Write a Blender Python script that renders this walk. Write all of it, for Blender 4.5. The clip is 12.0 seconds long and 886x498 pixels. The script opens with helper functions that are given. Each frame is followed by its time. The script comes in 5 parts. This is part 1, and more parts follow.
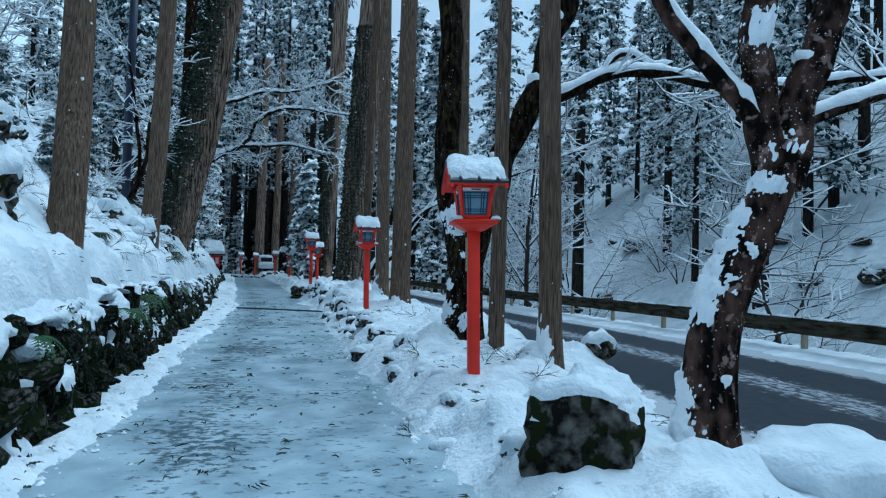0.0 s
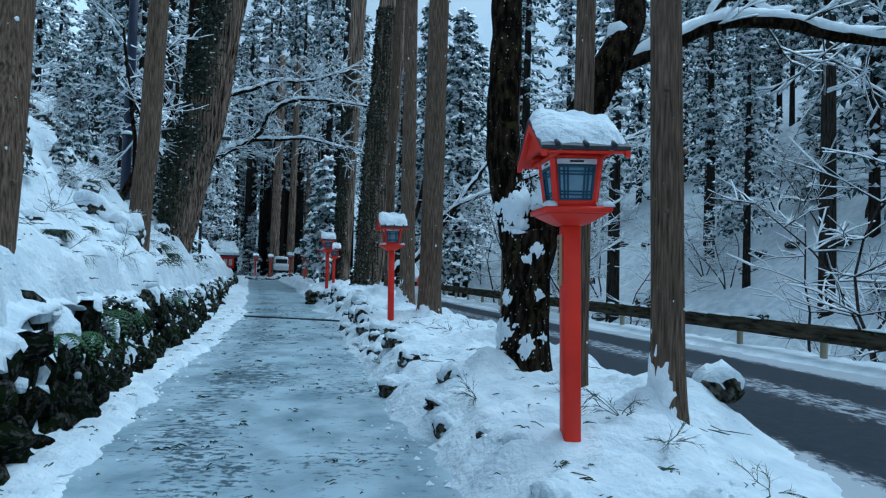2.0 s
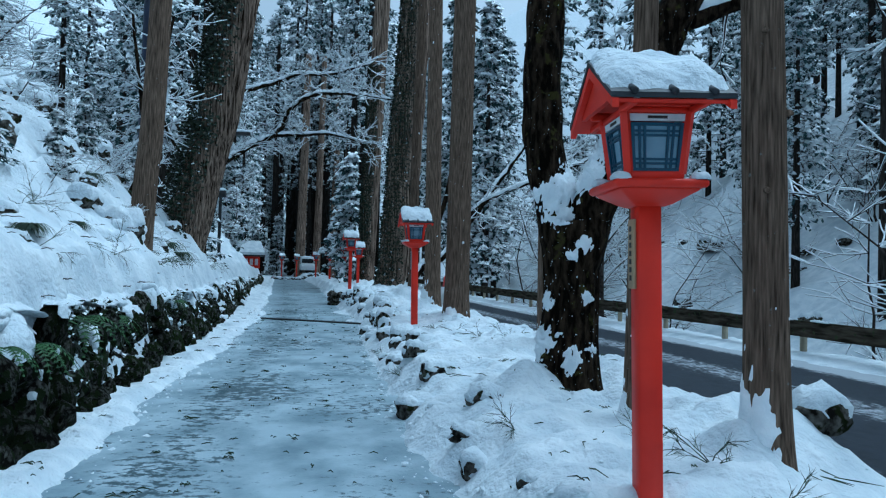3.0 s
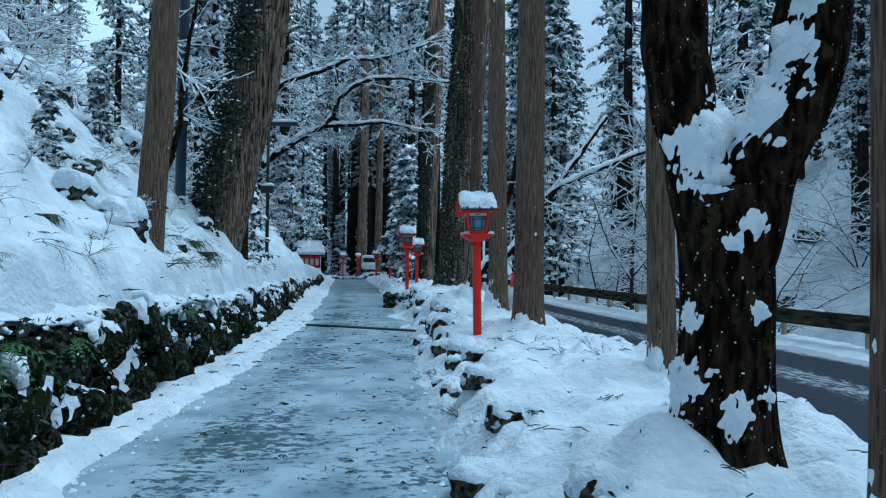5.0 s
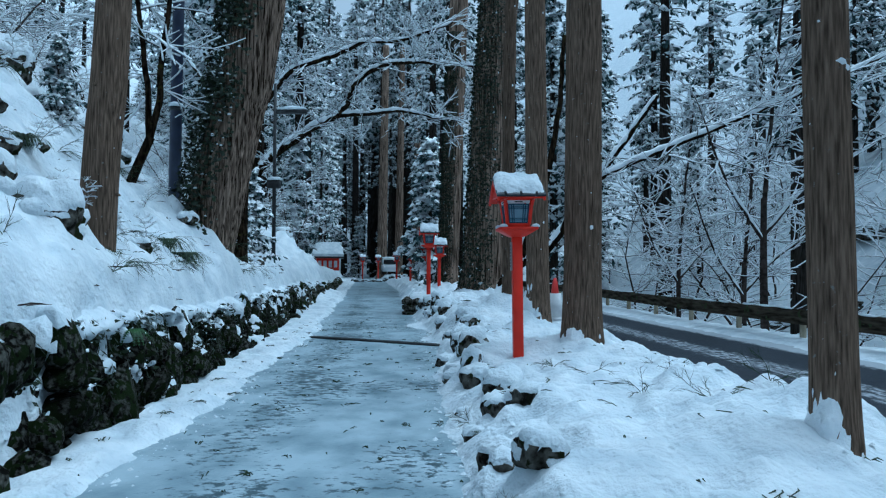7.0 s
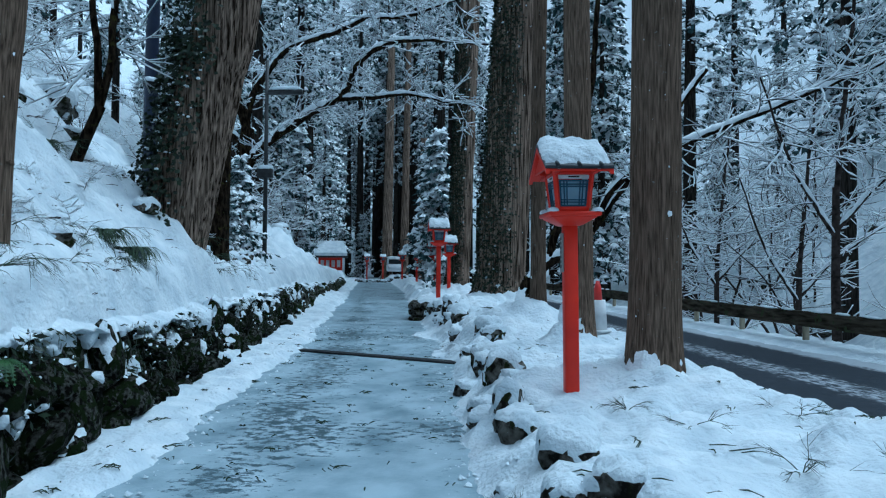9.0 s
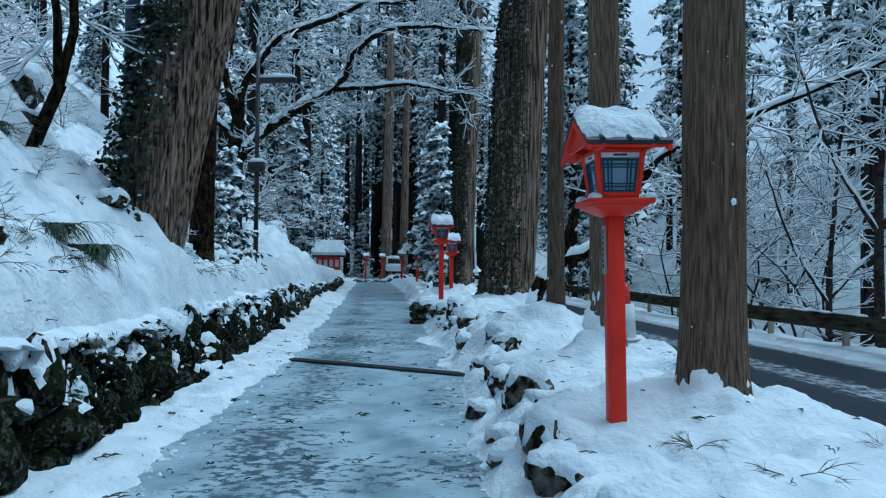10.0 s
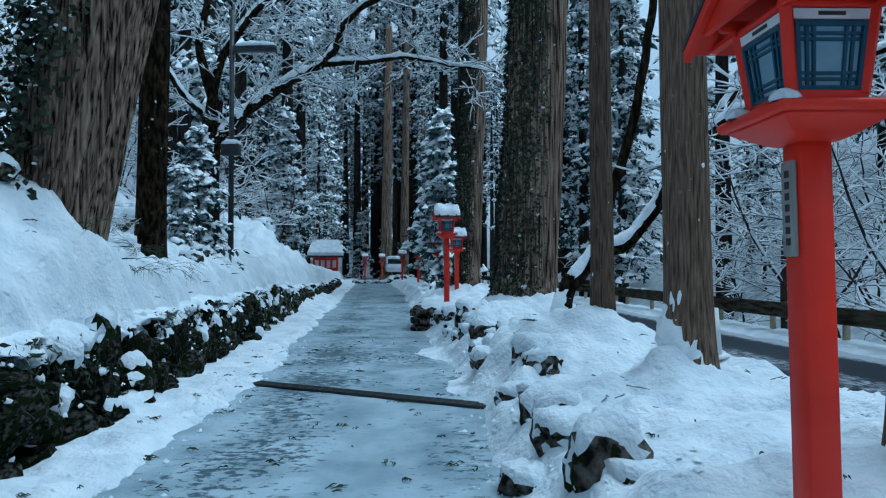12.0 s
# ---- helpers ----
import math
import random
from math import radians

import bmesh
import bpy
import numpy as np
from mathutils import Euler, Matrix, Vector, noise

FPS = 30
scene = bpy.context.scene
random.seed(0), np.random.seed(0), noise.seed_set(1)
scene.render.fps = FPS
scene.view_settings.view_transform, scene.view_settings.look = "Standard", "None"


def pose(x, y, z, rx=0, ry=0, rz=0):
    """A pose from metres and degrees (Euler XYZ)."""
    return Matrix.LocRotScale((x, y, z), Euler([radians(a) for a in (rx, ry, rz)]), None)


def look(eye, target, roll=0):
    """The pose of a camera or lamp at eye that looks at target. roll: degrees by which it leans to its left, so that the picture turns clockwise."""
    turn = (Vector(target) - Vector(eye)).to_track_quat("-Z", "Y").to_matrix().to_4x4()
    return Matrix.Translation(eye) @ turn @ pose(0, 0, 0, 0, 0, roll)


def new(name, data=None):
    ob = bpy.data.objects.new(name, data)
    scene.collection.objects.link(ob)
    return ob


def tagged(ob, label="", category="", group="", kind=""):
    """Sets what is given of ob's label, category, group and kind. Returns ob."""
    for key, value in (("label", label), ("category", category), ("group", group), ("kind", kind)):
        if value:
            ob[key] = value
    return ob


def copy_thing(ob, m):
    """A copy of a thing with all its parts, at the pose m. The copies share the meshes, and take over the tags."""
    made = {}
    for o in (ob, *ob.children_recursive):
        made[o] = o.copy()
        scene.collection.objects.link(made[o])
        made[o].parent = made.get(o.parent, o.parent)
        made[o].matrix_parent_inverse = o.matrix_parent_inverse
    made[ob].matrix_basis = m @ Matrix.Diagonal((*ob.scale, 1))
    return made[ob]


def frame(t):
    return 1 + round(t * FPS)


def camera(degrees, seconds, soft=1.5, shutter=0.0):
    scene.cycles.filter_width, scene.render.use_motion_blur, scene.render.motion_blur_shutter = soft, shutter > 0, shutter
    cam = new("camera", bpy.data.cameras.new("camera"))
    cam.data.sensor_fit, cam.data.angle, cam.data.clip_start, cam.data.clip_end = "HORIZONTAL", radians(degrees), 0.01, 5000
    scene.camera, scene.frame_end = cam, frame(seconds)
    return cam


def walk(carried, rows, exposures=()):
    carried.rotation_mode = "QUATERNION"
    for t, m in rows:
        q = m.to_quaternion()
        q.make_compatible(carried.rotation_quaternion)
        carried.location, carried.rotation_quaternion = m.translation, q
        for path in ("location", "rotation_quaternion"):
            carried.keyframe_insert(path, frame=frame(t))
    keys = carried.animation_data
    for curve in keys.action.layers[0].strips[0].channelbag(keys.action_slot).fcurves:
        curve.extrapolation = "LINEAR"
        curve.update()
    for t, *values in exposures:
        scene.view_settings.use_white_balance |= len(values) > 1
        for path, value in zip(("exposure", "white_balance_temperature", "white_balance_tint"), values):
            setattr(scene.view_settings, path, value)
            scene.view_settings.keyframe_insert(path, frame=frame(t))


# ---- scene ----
cam = camera(68.0, 12.0, soft=1.2)
PATH = [
    (0, (0.433, 1.419, 1.393), (0.713, 3.398, 1.449), 1.4),
    (0.5, (0.369, 1.971, 1.43), (0.638, 3.952, 1.482), 1.5),
    (1, (0.318, 2.534, 1.451), (0.575, 4.517, 1.505), 1.5),
    (1.5, (0.299, 3.09, 1.46), (0.544, 5.074, 1.516), 1.5),
    (2, (0.305, 3.652, 1.453), (0.538, 5.638, 1.512), 1.5),
    (2.5, (0.391, 4.216, 1.454), (0.59, 6.206, 1.512), 1.5),
    (3, (0.427, 4.78, 1.44), (0.577, 6.774, 1.496), 1.4),
    (5, (0.521, 6.995, 1.447), (0.479, 8.994, 1.492), 0.5),
    (5.5, (0.494, 7.572, 1.441), (0.424, 9.57, 1.486), 0.5),
    (6, (0.46, 8.134, 1.441), (0.371, 10.132, 1.486), 0.2),
    (6.5, (0.411, 8.664, 1.453), (0.311, 10.661, 1.498), 0.1),
    (7, (0.368, 9.19, 1.447), (0.26, 11.187, 1.497), 0.3),
    (9, (0.082, 11.327, 1.44), (-0.042, 13.322, 1.49), 0.5),
    (9.5, (-0.029, 11.853, 1.446), (-0.15, 13.849, 1.493), 0.5),
    (10, (-0.092, 12.408, 1.444), (-0.213, 14.404, 1.492), 0.4),
    (10.5, (-0.16, 12.971, 1.432), (-0.281, 14.967, 1.482), 0.4),
    (11, (-0.19, 13.552, 1.422), (-0.316, 15.547, 1.468), 0.3),
    (11.5, (-0.259, 14.092, 1.377), (-0.384, 16.088, 1.423), 0.1),
    (12, (-0.327, 14.669, 1.359), (-0.451, 16.664, 1.41), -0.1),
]
EXPOSURE, KELVIN, TINT = -0.17, 4560, -9
walk(cam, [(t, look(eye, target, roll)) for t, eye, target, roll in PATH], [(0, EXPOSURE, KELVIN, TINT), (12, EXPOSURE, KELVIN, TINT)])

# ---- world and light: an overcast winter valley ----
SUN_UP, SUN_ROUND = 66, 70
world = bpy.data.worlds.new("sky")
scene.world = world
world.use_nodes = True
wn = world.node_tree.nodes
sky = wn.new("ShaderNodeTexSky")
sky.sky_type = "NISHITA"
sky.sun_disc = False
sky.sun_elevation, sky.sun_rotation = radians(SUN_UP), radians(SUN_ROUND)
sky.air_density, sky.dust_density, sky.ozone_density = 1.0, 7.0, 1.0
cloud = wn.new("ShaderNodeHueSaturation")
cloud.inputs["Saturation"].default_value, cloud.inputs["Value"].default_value = 0.25, 1.15
world.node_tree.links.new(sky.outputs["Color"], cloud.inputs["Color"])
world.node_tree.links.new(cloud.outputs["Color"], wn["Background"].inputs["Color"])
wn["Background"].inputs["Strength"].default_value = 0.15
sun = new("sun", bpy.data.lights.new("sun", "SUN"))
sun.data.energy, sun.data.angle, sun.data.color = 0.15, radians(60), (1.0, 0.98, 0.95)
sun.matrix_basis = pose(0, 0, 40, 90 - SUN_UP, 0, 180 - SUN_ROUND)


# ---- materials ----
def surface(name, dark, light, scale=4.0, rough=0.8, bump=0.3, stretch=(1, 1, 1), spots=None, spot_scale=20, spot_at=0.62, per_object=0.0, detail=6, fine=12.0, bump_dist=0.02, contrast=(0.35, 0.65)):
    """A procedural surface: two colours mixed by noise, spots of a third on top, relief at two scales."""
    m = bpy.data.materials.new(name)
    m.use_nodes = True
    n, l = m.node_tree.nodes, m.node_tree.links
    bsdf = n["Principled BSDF"]
    bsdf.inputs["Roughness"].default_value = rough
    bsdf.inputs["Specular IOR Level"].default_value = 0.03 if rough >= 0.85 else 0.35
    at = n.new("ShaderNodeTexCoord")
    mp = n.new("ShaderNodeMapping")
    mp.inputs["Scale"].default_value = stretch
    l.new(at.outputs["Object"], mp.inputs["Vector"])
    a = n.new("ShaderNodeTexNoise")
    a.inputs["Scale"].default_value, a.inputs["Detail"].default_value = scale, detail
    l.new(mp.outputs["Vector"], a.inputs["Vector"])
    ramp = n.new("ShaderNodeValToRGB")
    ramp.color_ramp.elements[0].position, ramp.color_ramp.elements[1].position = contrast
    ramp.color_ramp.elements[0].color, ramp.color_ramp.elements[1].color = (*dark, 1), (*light, 1)
    l.new(a.outputs["Fac"], ramp.inputs["Fac"])
    colour = ramp.outputs["Color"]
    if spots:
        s = n.new("ShaderNodeTexNoise")
        s.inputs["Scale"].default_value, s.inputs["Detail"].default_value = spot_scale, 4
        l.new(at.outputs["Object"], s.inputs["Vector"])
        r2 = n.new("ShaderNodeValToRGB")
        r2.color_ramp.elements[0].position, r2.color_ramp.elements[1].position = spot_at, spot_at + 0.05
        l.new(s.outputs["Fac"], r2.inputs["Fac"])
        mix = n.new("ShaderNodeMix")
        mix.data_type = "RGBA"
        l.new(r2.outputs["Color"], mix.inputs["Factor"])
        l.new(colour, mix.inputs["A"])
        mix.inputs["B"].default_value = (*spots, 1)
        colour = mix.outputs["Result"]
    if per_object:
        info = n.new("ShaderNodeObjectInfo")
        rng = n.new("ShaderNodeMapRange")
        rng.inputs["To Min"].default_value, rng.inputs["To Max"].default_value = 1 - per_object, 1 + per_object
        l.new(info.outputs["Random"], rng.inputs["Value"])
        hsv = n.new("ShaderNodeHueSaturation")
        l.new(rng.outputs["Result"], hsv.inputs["Value"])
        l.new(colour, hsv.inputs["Color"])
        colour = hsv.outputs["Color"]
    l.new(colour, bsdf.inputs["Base Color"])
    f = n.new("ShaderNodeTexNoise")
    f.inputs["Scale"].default_value, f.inputs["Detail"].default_value = scale * fine, 5
    l.new(mp.outputs["Vector"], f.inputs["Vector"])
    add = n.new("ShaderNodeMath")
    add.operation = "MULTIPLY_ADD"
    add.inputs[1].default_value = 0.4
    l.new(f.outputs["Fac"], add.inputs[0])
    l.new(a.outputs["Fac"], add.inputs[2])
    b = n.new("ShaderNodeBump")
    b.inputs["Strength"].default_value, b.inputs["Distance"].default_value = bump, bump_dist
    l.new(add.outputs["Value"], b.inputs["Height"])
    l.new(b.outputs["Normal"], bsdf.inputs["Normal"])
    return m


# Ground snow's colour is dimmed below tree snow's to even out their light.
DIMMED_SNOW = surface("snow", (0.54, 0.595, 0.645), (0.71, 0.745, 0.775), 3, 0.7, 0.9, fine=7, bump_dist=0.08)
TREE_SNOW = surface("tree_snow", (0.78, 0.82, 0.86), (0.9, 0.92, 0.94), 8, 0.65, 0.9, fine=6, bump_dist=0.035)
CEDAR_BARK = surface("cedar_bark", (0.014, 0.009, 0.006), (0.44, 0.32, 0.24), 34, 0.9, 1.0, (1, 1, 0.03), fine=3, bump_dist=0.05, per_object=0.15, contrast=(0.38, 0.66))
YOUNG_BARK = surface("young_cedar_bark", (0.04, 0.028, 0.02), (0.24, 0.17, 0.122), 60, 0.9, 0.9, (1, 1, 0.07), fine=3, bump_dist=0.03, per_object=0.18, spots=(0.2, 0.19, 0.17), spot_scale=22, spot_at=0.68, contrast=(0.3, 0.72))
DARK_BARK = surface("dark_bark", (0.004, 0.003, 0.002), (0.05, 0.034, 0.021), 20, 0.9, 1.0, (1, 1, 0.3), bump_dist=0.06, fine=4, spots=(0.045, 0.04, 0.012), spot_scale=7, spot_at=0.62, contrast=(0.42, 0.72))
RED_BARK = surface("reddish_bark", (0.006, 0.005, 0.004), (0.105, 0.062, 0.047), 9, 0.86, 1.0, (1, 1, 0.5), spots=(0.24, 0.17, 0.15), spot_scale=9, spot_at=0.6, bump_dist=0.05, contrast=(0.42, 0.68))
FAR_BARK = surface("far_bark", (0.008, 0.007, 0.006), (0.05, 0.042, 0.036), 26, 0.95, 0.6, (1, 1, 0.1), per_object=0.3)
TWIG = surface("twig_bark", (0.018, 0.015, 0.014), (0.07, 0.055, 0.048), 10, 0.9, 0.3)
NEEDLES = surface("frosted_cedar_needles", (0.02, 0.04, 0.042), (0.09, 0.14, 0.145), 5, 0.85, 0.2, per_object=0.25)
FERN = surface("fern_green", (0.01, 0.035, 0.01), (0.045, 0.11, 0.025), 8, 0.6, 0.2)
SEDGE = surface("sedge_green", (0.008, 0.018, 0.008), (0.035, 0.06, 0.025), 8, 0.7, 0.2)
IVY = surface("ivy_leaf", (0.004, 0.008, 0.004), (0.02, 0.034, 0.012), 12, 0.5, 0.2)
STONE = surface("mossy_stone", (0.005, 0.005, 0.004), (0.15, 0.145, 0.125), 9, 0.86, 1.0, spots=(0.012, 0.018, 0.006), spot_scale=5, spot_at=0.49, per_object=0.55, bump_dist=0.07, contrast=(0.44, 0.72))
ROCK = surface("dark_rock", (0.012, 0.011, 0.009), (0.2, 0.185, 0.16), 12, 0.86, 1.0, spots=(0.02, 0.024, 0.009), spot_scale=7, spot_at=0.56, bump_dist=0.06, contrast=(0.4, 0.7))
SOIL = surface("dark_soil", (0.006, 0.006, 0.005), (0.02, 0.018, 0.013), 8, 0.95, 0.8)
VERMILION = surface("vermilion_paint", (0.54, 0.014, 0.003), (0.66, 0.022, 0.005), 3, 0.5, 0.08, fine=20)
INDIGO = surface("blue_lattice_paint", (0.012, 0.05, 0.09), (0.02, 0.075, 0.125), 6, 0.5, 0.1)
PAPER = surface("white_paper_pane", (0.2, 0.3, 0.38), (0.29, 0.4, 0.48), 5, 0.3, 0.05)
WHITE_PAINT = surface("white_paint", (0.55, 0.55, 0.56), (0.75, 0.75, 0.76), 6, 0.5, 0.1)
ROOF_COPPER = surface("dark_roof_sheet", (0.012, 0.013, 0.016), (0.03, 0.033, 0.04), 8, 0.45, 0.1)
PLAQUE = surface("plain_wood_plaque", (0.3, 0.2, 0.11), (0.45, 0.32, 0.19), 14, 0.7, 0.2, (1, 1, 0.1))
GREY_PLAQUE = surface("grey_wood_plaque", (0.2, 0.19, 0.18), (0.34, 0.32, 0.3), 14, 0.7, 0.2, (1, 1, 0.1))
INK = surface("ink", (0.02, 0.018, 0.016), (0.04, 0.036, 0.03), 8, 0.7, 0.1)
NAVY = surface("navy_pole_paint", (0.008, 0.012, 0.03), (0.016, 0.022, 0.05), 4, 0.4, 0.1)
IRON = surface("dark_iron", (0.012, 0.012, 0.013), (0.03, 0.03, 0.032), 12, 0.5, 0.2)
TIMBER = surface("weathered_rail_timber", (0.015, 0.013, 0.01), (0.085, 0.07, 0.05), 5, 0.9, 0.8, (0.5, 0.5, 3), spots=(0.05, 0.06, 0.03), spot_scale=7, spot_at=0.6)
POST_WOOD = surface("pale_post", (0.22, 0.19, 0.13), (0.42, 0.37, 0.27), 10, 0.8, 0.4, (1, 1, 0.3))
CONE_RED = surface("cone_plastic", (0.6, 0.03, 0.03), (0.68, 0.05, 0.04), 4, 0.4, 0.05)
YELLOW = surface("yellow_guard", (0.55, 0.33, 0.03), (0.65, 0.42, 0.06), 5, 0.5, 0.1)
CAR_WHITE = surface("car_paint", (0.6, 0.62, 0.64), (0.66, 0.68, 0.7), 2, 0.25, 0.02)
CAR_GLASS = surface("dark_glass", (0.01, 0.012, 0.014), (0.02, 0.022, 0.025), 2, 0.08, 0.0)


def slush_material():
    """Trodden, half-frozen snow on the footpath: pale packed snow, wet grey ice, dark thawed streaks."""
    m = surface("trodden_slush", (0.17, 0.23, 0.27), (0.375, 0.45, 0.5), 2.2, 0.42, 0.3, (1.0, 0.8, 1), fine=16, bump_dist=0.02, contrast=(0.3, 0.62))
    n, l = m.node_tree.nodes, m.node_tree.links
    bsdf = n["Principled BSDF"]
    old = bsdf.inputs["Base Color"].links[0].from_socket
    at = n.new("ShaderNodeTexCoord")
    big = n.new("ShaderNodeTexNoise")
    big.inputs["Scale"].default_value, big.inputs["Detail"].default_value = 0.55, 3
    l.new(at.outputs["Object"], big.inputs["Vector"])
    mp = n.new("ShaderNodeMapping")
    mp.inputs["Scale"].default_value = (0.9, 1.35, 1)
    l.new(at.outputs["Object"], mp.inputs["Vector"])
    small = n.new("ShaderNodeTexNoise")
    small.inputs["Scale"].default_value, small.inputs["Detail"].default_value, small.inputs["Roughness"].default_value = 9, 6, 0.7
    l.new(mp.outputs["Vector"], small.inputs["Vector"])
    add = n.new("ShaderNodeMath")
    add.operation = "MULTIPLY_ADD"
    add.inputs[1].default_value = 0.55
    l.new(big.outputs["Fac"], add.inputs[0])
    l.new(small.outputs["Fac"], add.inputs[2])
    sep = n.new("ShaderNodeSeparateXYZ")
    l.new(at.outputs["UV"], sep.inputs["Vector"])
    worn = n.new("ShaderNodeValToRGB")
    els = worn.color_ramp.elements
    els[0].position, els[0].color = 0.0, (0.1, 0.1, 0.1, 1)
    els[1].position, els[1].color = 1.0, (0.25, 0.25, 0.25, 1)
    for p, v in ((0.12, 0.5), (0.24, 1.0), (0.4, 0.75), (0.55, 0.3), (0.8, 0.5), (0.92, 0.6)):
        e = els.new(p)
        e.color = (v, v, v, 1)
    l.new(sep.outputs["X"], worn.inputs["Fac"])
    more = n.new("ShaderNodeMath")
    more.operation = "MULTIPLY_ADD"
    more.inputs[1].default_value = 0.16
    l.new(worn.outputs["Color"], more.inputs[0])
    l.new(add.outputs["Value"], more.inputs[2])
    add = more
    ramp = n.new("ShaderNodeValToRGB")
    ramp.color_ramp.elements[0].position, ramp.color_ramp.elements[1].position = 0.905, 0.98
    l.new(add.outputs["Value"], ramp.inputs["Fac"])
    mix = n.new("ShaderNodeMix")
    mix.data_type = "RGBA"
    l.new(ramp.outputs["Color"], mix.inputs["Factor"])
    l.new(old, mix.inputs["A"])
    mix.inputs["B"].default_value = (0.06, 0.09, 0.108, 1)
    l.new(mix.outputs["Result"], bsdf.inputs["Base Color"])
    return m


def road_material():
    """Wet asphalt with bands of grey slush left between and beside the wheel tracks."""
    m = surface("wet_asphalt", (0.005, 0.008, 0.015), (0.014, 0.019, 0.031), 6, 0.6, 0.5, fine=20)
    n, l = m.node_tree.nodes, m.node_tree.links
    bsdf = n["Principled BSDF"]
    old = bsdf.inputs["Base Color"].links[0].from_socket
    bsdf.inputs["Specular IOR Level"].default_value = 0.22
    uv = n.new("ShaderNodeTexCoord")
    sep = n.new("ShaderNodeSeparateXYZ")
    l.new(uv.outputs["UV"], sep.inputs["Vector"])
    band = n.new("ShaderNodeValToRGB")
    els = band.color_ramp.elements
    els[0].position, els[0].color = 0.0, (1, 1, 1, 1)
    els[1].position, els[1].color = 1.0, (1, 1, 1, 1)
    for p, v in ((0.12, 0.75), (0.2, 0.12), (0.38, 0.0), (0.46, 0.34), (0.54, 0.34), (0.62, 0.0), (0.76, 0.08), (0.86, 0.7)):
        e = els.new(p)
        e.color = (v, v, v, 1)
    l.new(sep.outputs["X"], band.inputs["Fac"])
    mp = n.new("ShaderNodeMapping")
    mp.inputs["Scale"].default_value = (60, 5.0, 1)
    l.new(uv.outputs["UV"], mp.inputs["Vector"])
    nz = n.new("ShaderNodeTexNoise")
    nz.inputs["Scale"].default_value, nz.inputs["Detail"].default_value, nz.inputs["Roughness"].default_value = 1.0, 7, 0.7
    l.new(mp.outputs["Vector"], nz.inputs["Vector"])
    add = n.new("ShaderNodeMath")
    add.operation = "MULTIPLY_ADD"
    add.inputs[1].default_value = 0.75
    l.new(band.outputs["Color"], add.inputs[0])
    l.new(nz.outputs["Fac"], add.inputs[2])
    ramp = n.new("ShaderNodeValToRGB")
    ramp.color_ramp.elements[0].position, ramp.color_ramp.elements[1].position = 0.7, 0.84
    l.new(add.outputs["Value"], ramp.inputs["Fac"])
    mix = n.new("ShaderNodeMix")
    mix.data_type = "RGBA"
    l.new(ramp.outputs["Color"], mix.inputs["Factor"])
    l.new(old, mix.inputs["A"])
    mix.inputs["B"].default_value = (0.36, 0.38, 0.41, 1)
    l.new(mix.outputs["Result"], bsdf.inputs["Base Color"])
    return m


SLUSH, ROAD = slush_material(), road_material()


# ---- mesh helpers ----
class Shape:
    """Vertices and faces gathered for one mesh."""

    def __init__(self):
        self.v, self.f = [], []

    def add(self, verts, faces):
        k = len(self.v)
        self.v.extend(tuple(map(float, p)) for p in verts)
        self.f.extend(tuple(int(i) + k for i in q) for q in faces)

    def box(self, x0, y0, z0, x1, y1, z1, taper=0.0, bevel=0.006):
        """A box with chamfered upright edges and rims; taper widens the top."""
        b, cx, cy = min(bevel, (x1 - x0) / 3, (y1 - y0) / 3, (z1 - z0) / 3), (x0 + x1) / 2, (y0 + y1) / 2
        rings = []
        for z, inset in ((z0, b), (z0 + b, 0), (z1 - b, 0), (z1, b)):
            w = taper * (z - z0) / (z1 - z0)
            hx, hy = (x1 - x0) / 2 + w - inset, (y1 - y0) / 2 + w - inset
            c = b if inset == 0 else b * 0.6
            rings.append([(cx + sx * (hx - (c if a else 0)), cy + sy * (hy - (0 if a else c)), z) for sx, sy, a in
                          ((-1, -1, 1), (1, -1, 1), (1, -1, 0), (1, 1, 0), (1, 1, 1), (-1, 1, 1), (-1, 1, 0), (-1, -1, 0))])
        faces = [tuple(reversed(range(8))), tuple(range(24, 32))]
        for r in range(3):
            faces += [(r * 8 + i, r * 8 + (i + 1) % 8, r * 8 + 8 + (i + 1) % 8, r * 8 + 8 + i) for i in range(8)]
        self.add([p for ring in rings for p in ring], faces)

    def tube(self, pts, rads, n=8, bump=None, caps=True):
        pts = np.asarray(pts, float)
        rads = np.broadcast_to(np.asarray(rads, float), (len(pts),))
        tan = np.gradient(pts, axis=0)
        tan /= np.linalg.norm(tan, axis=1)[:, None] + 1e-9
        side = np.cross(tan[0], (0.0, 1.0, 0.0) if abs(tan[0][1]) < 0.9 else (1.0, 0.0, 0.0))
        ang = np.arange(n) * 2 * math.pi / n
        rows, run = [], 0.0
        for k in range(len(pts)):
            side = side - tan[k] * (side @ tan[k])
            side /= np.linalg.norm(side) + 1e-9
            up = np.cross(tan[k], side)
            if k:
                run += float(np.linalg.norm(pts[k] - pts[k - 1]))
            r = rads[k] * (bump(ang, run) if bump else 1.0)
            rows.append(pts[k] + np.outer(np.cos(ang) * r, side) + np.outer(np.sin(ang) * r, up))
        faces = [(k * n + i, k * n + (i + 1) % n, k * n + n + (i + 1) % n, k * n + n + i) for k in range(len(pts) - 1) for i in range(n)]
        if caps:
            faces += [tuple(reversed(range(n))), tuple((len(pts) - 1) * n + i for i in range(n))]
        self.add(np.concatenate(rows), faces)
        return np.array(rows)

    def mesh(self, name, smooth=True):
        me = bpy.data.meshes.new(name)
        me.from_pydata(self.v, [], self.f)
        if smooth:
            me.polygons.foreach_set("use_smooth", [True] * len(me.polygons))
        me.update()
        return me


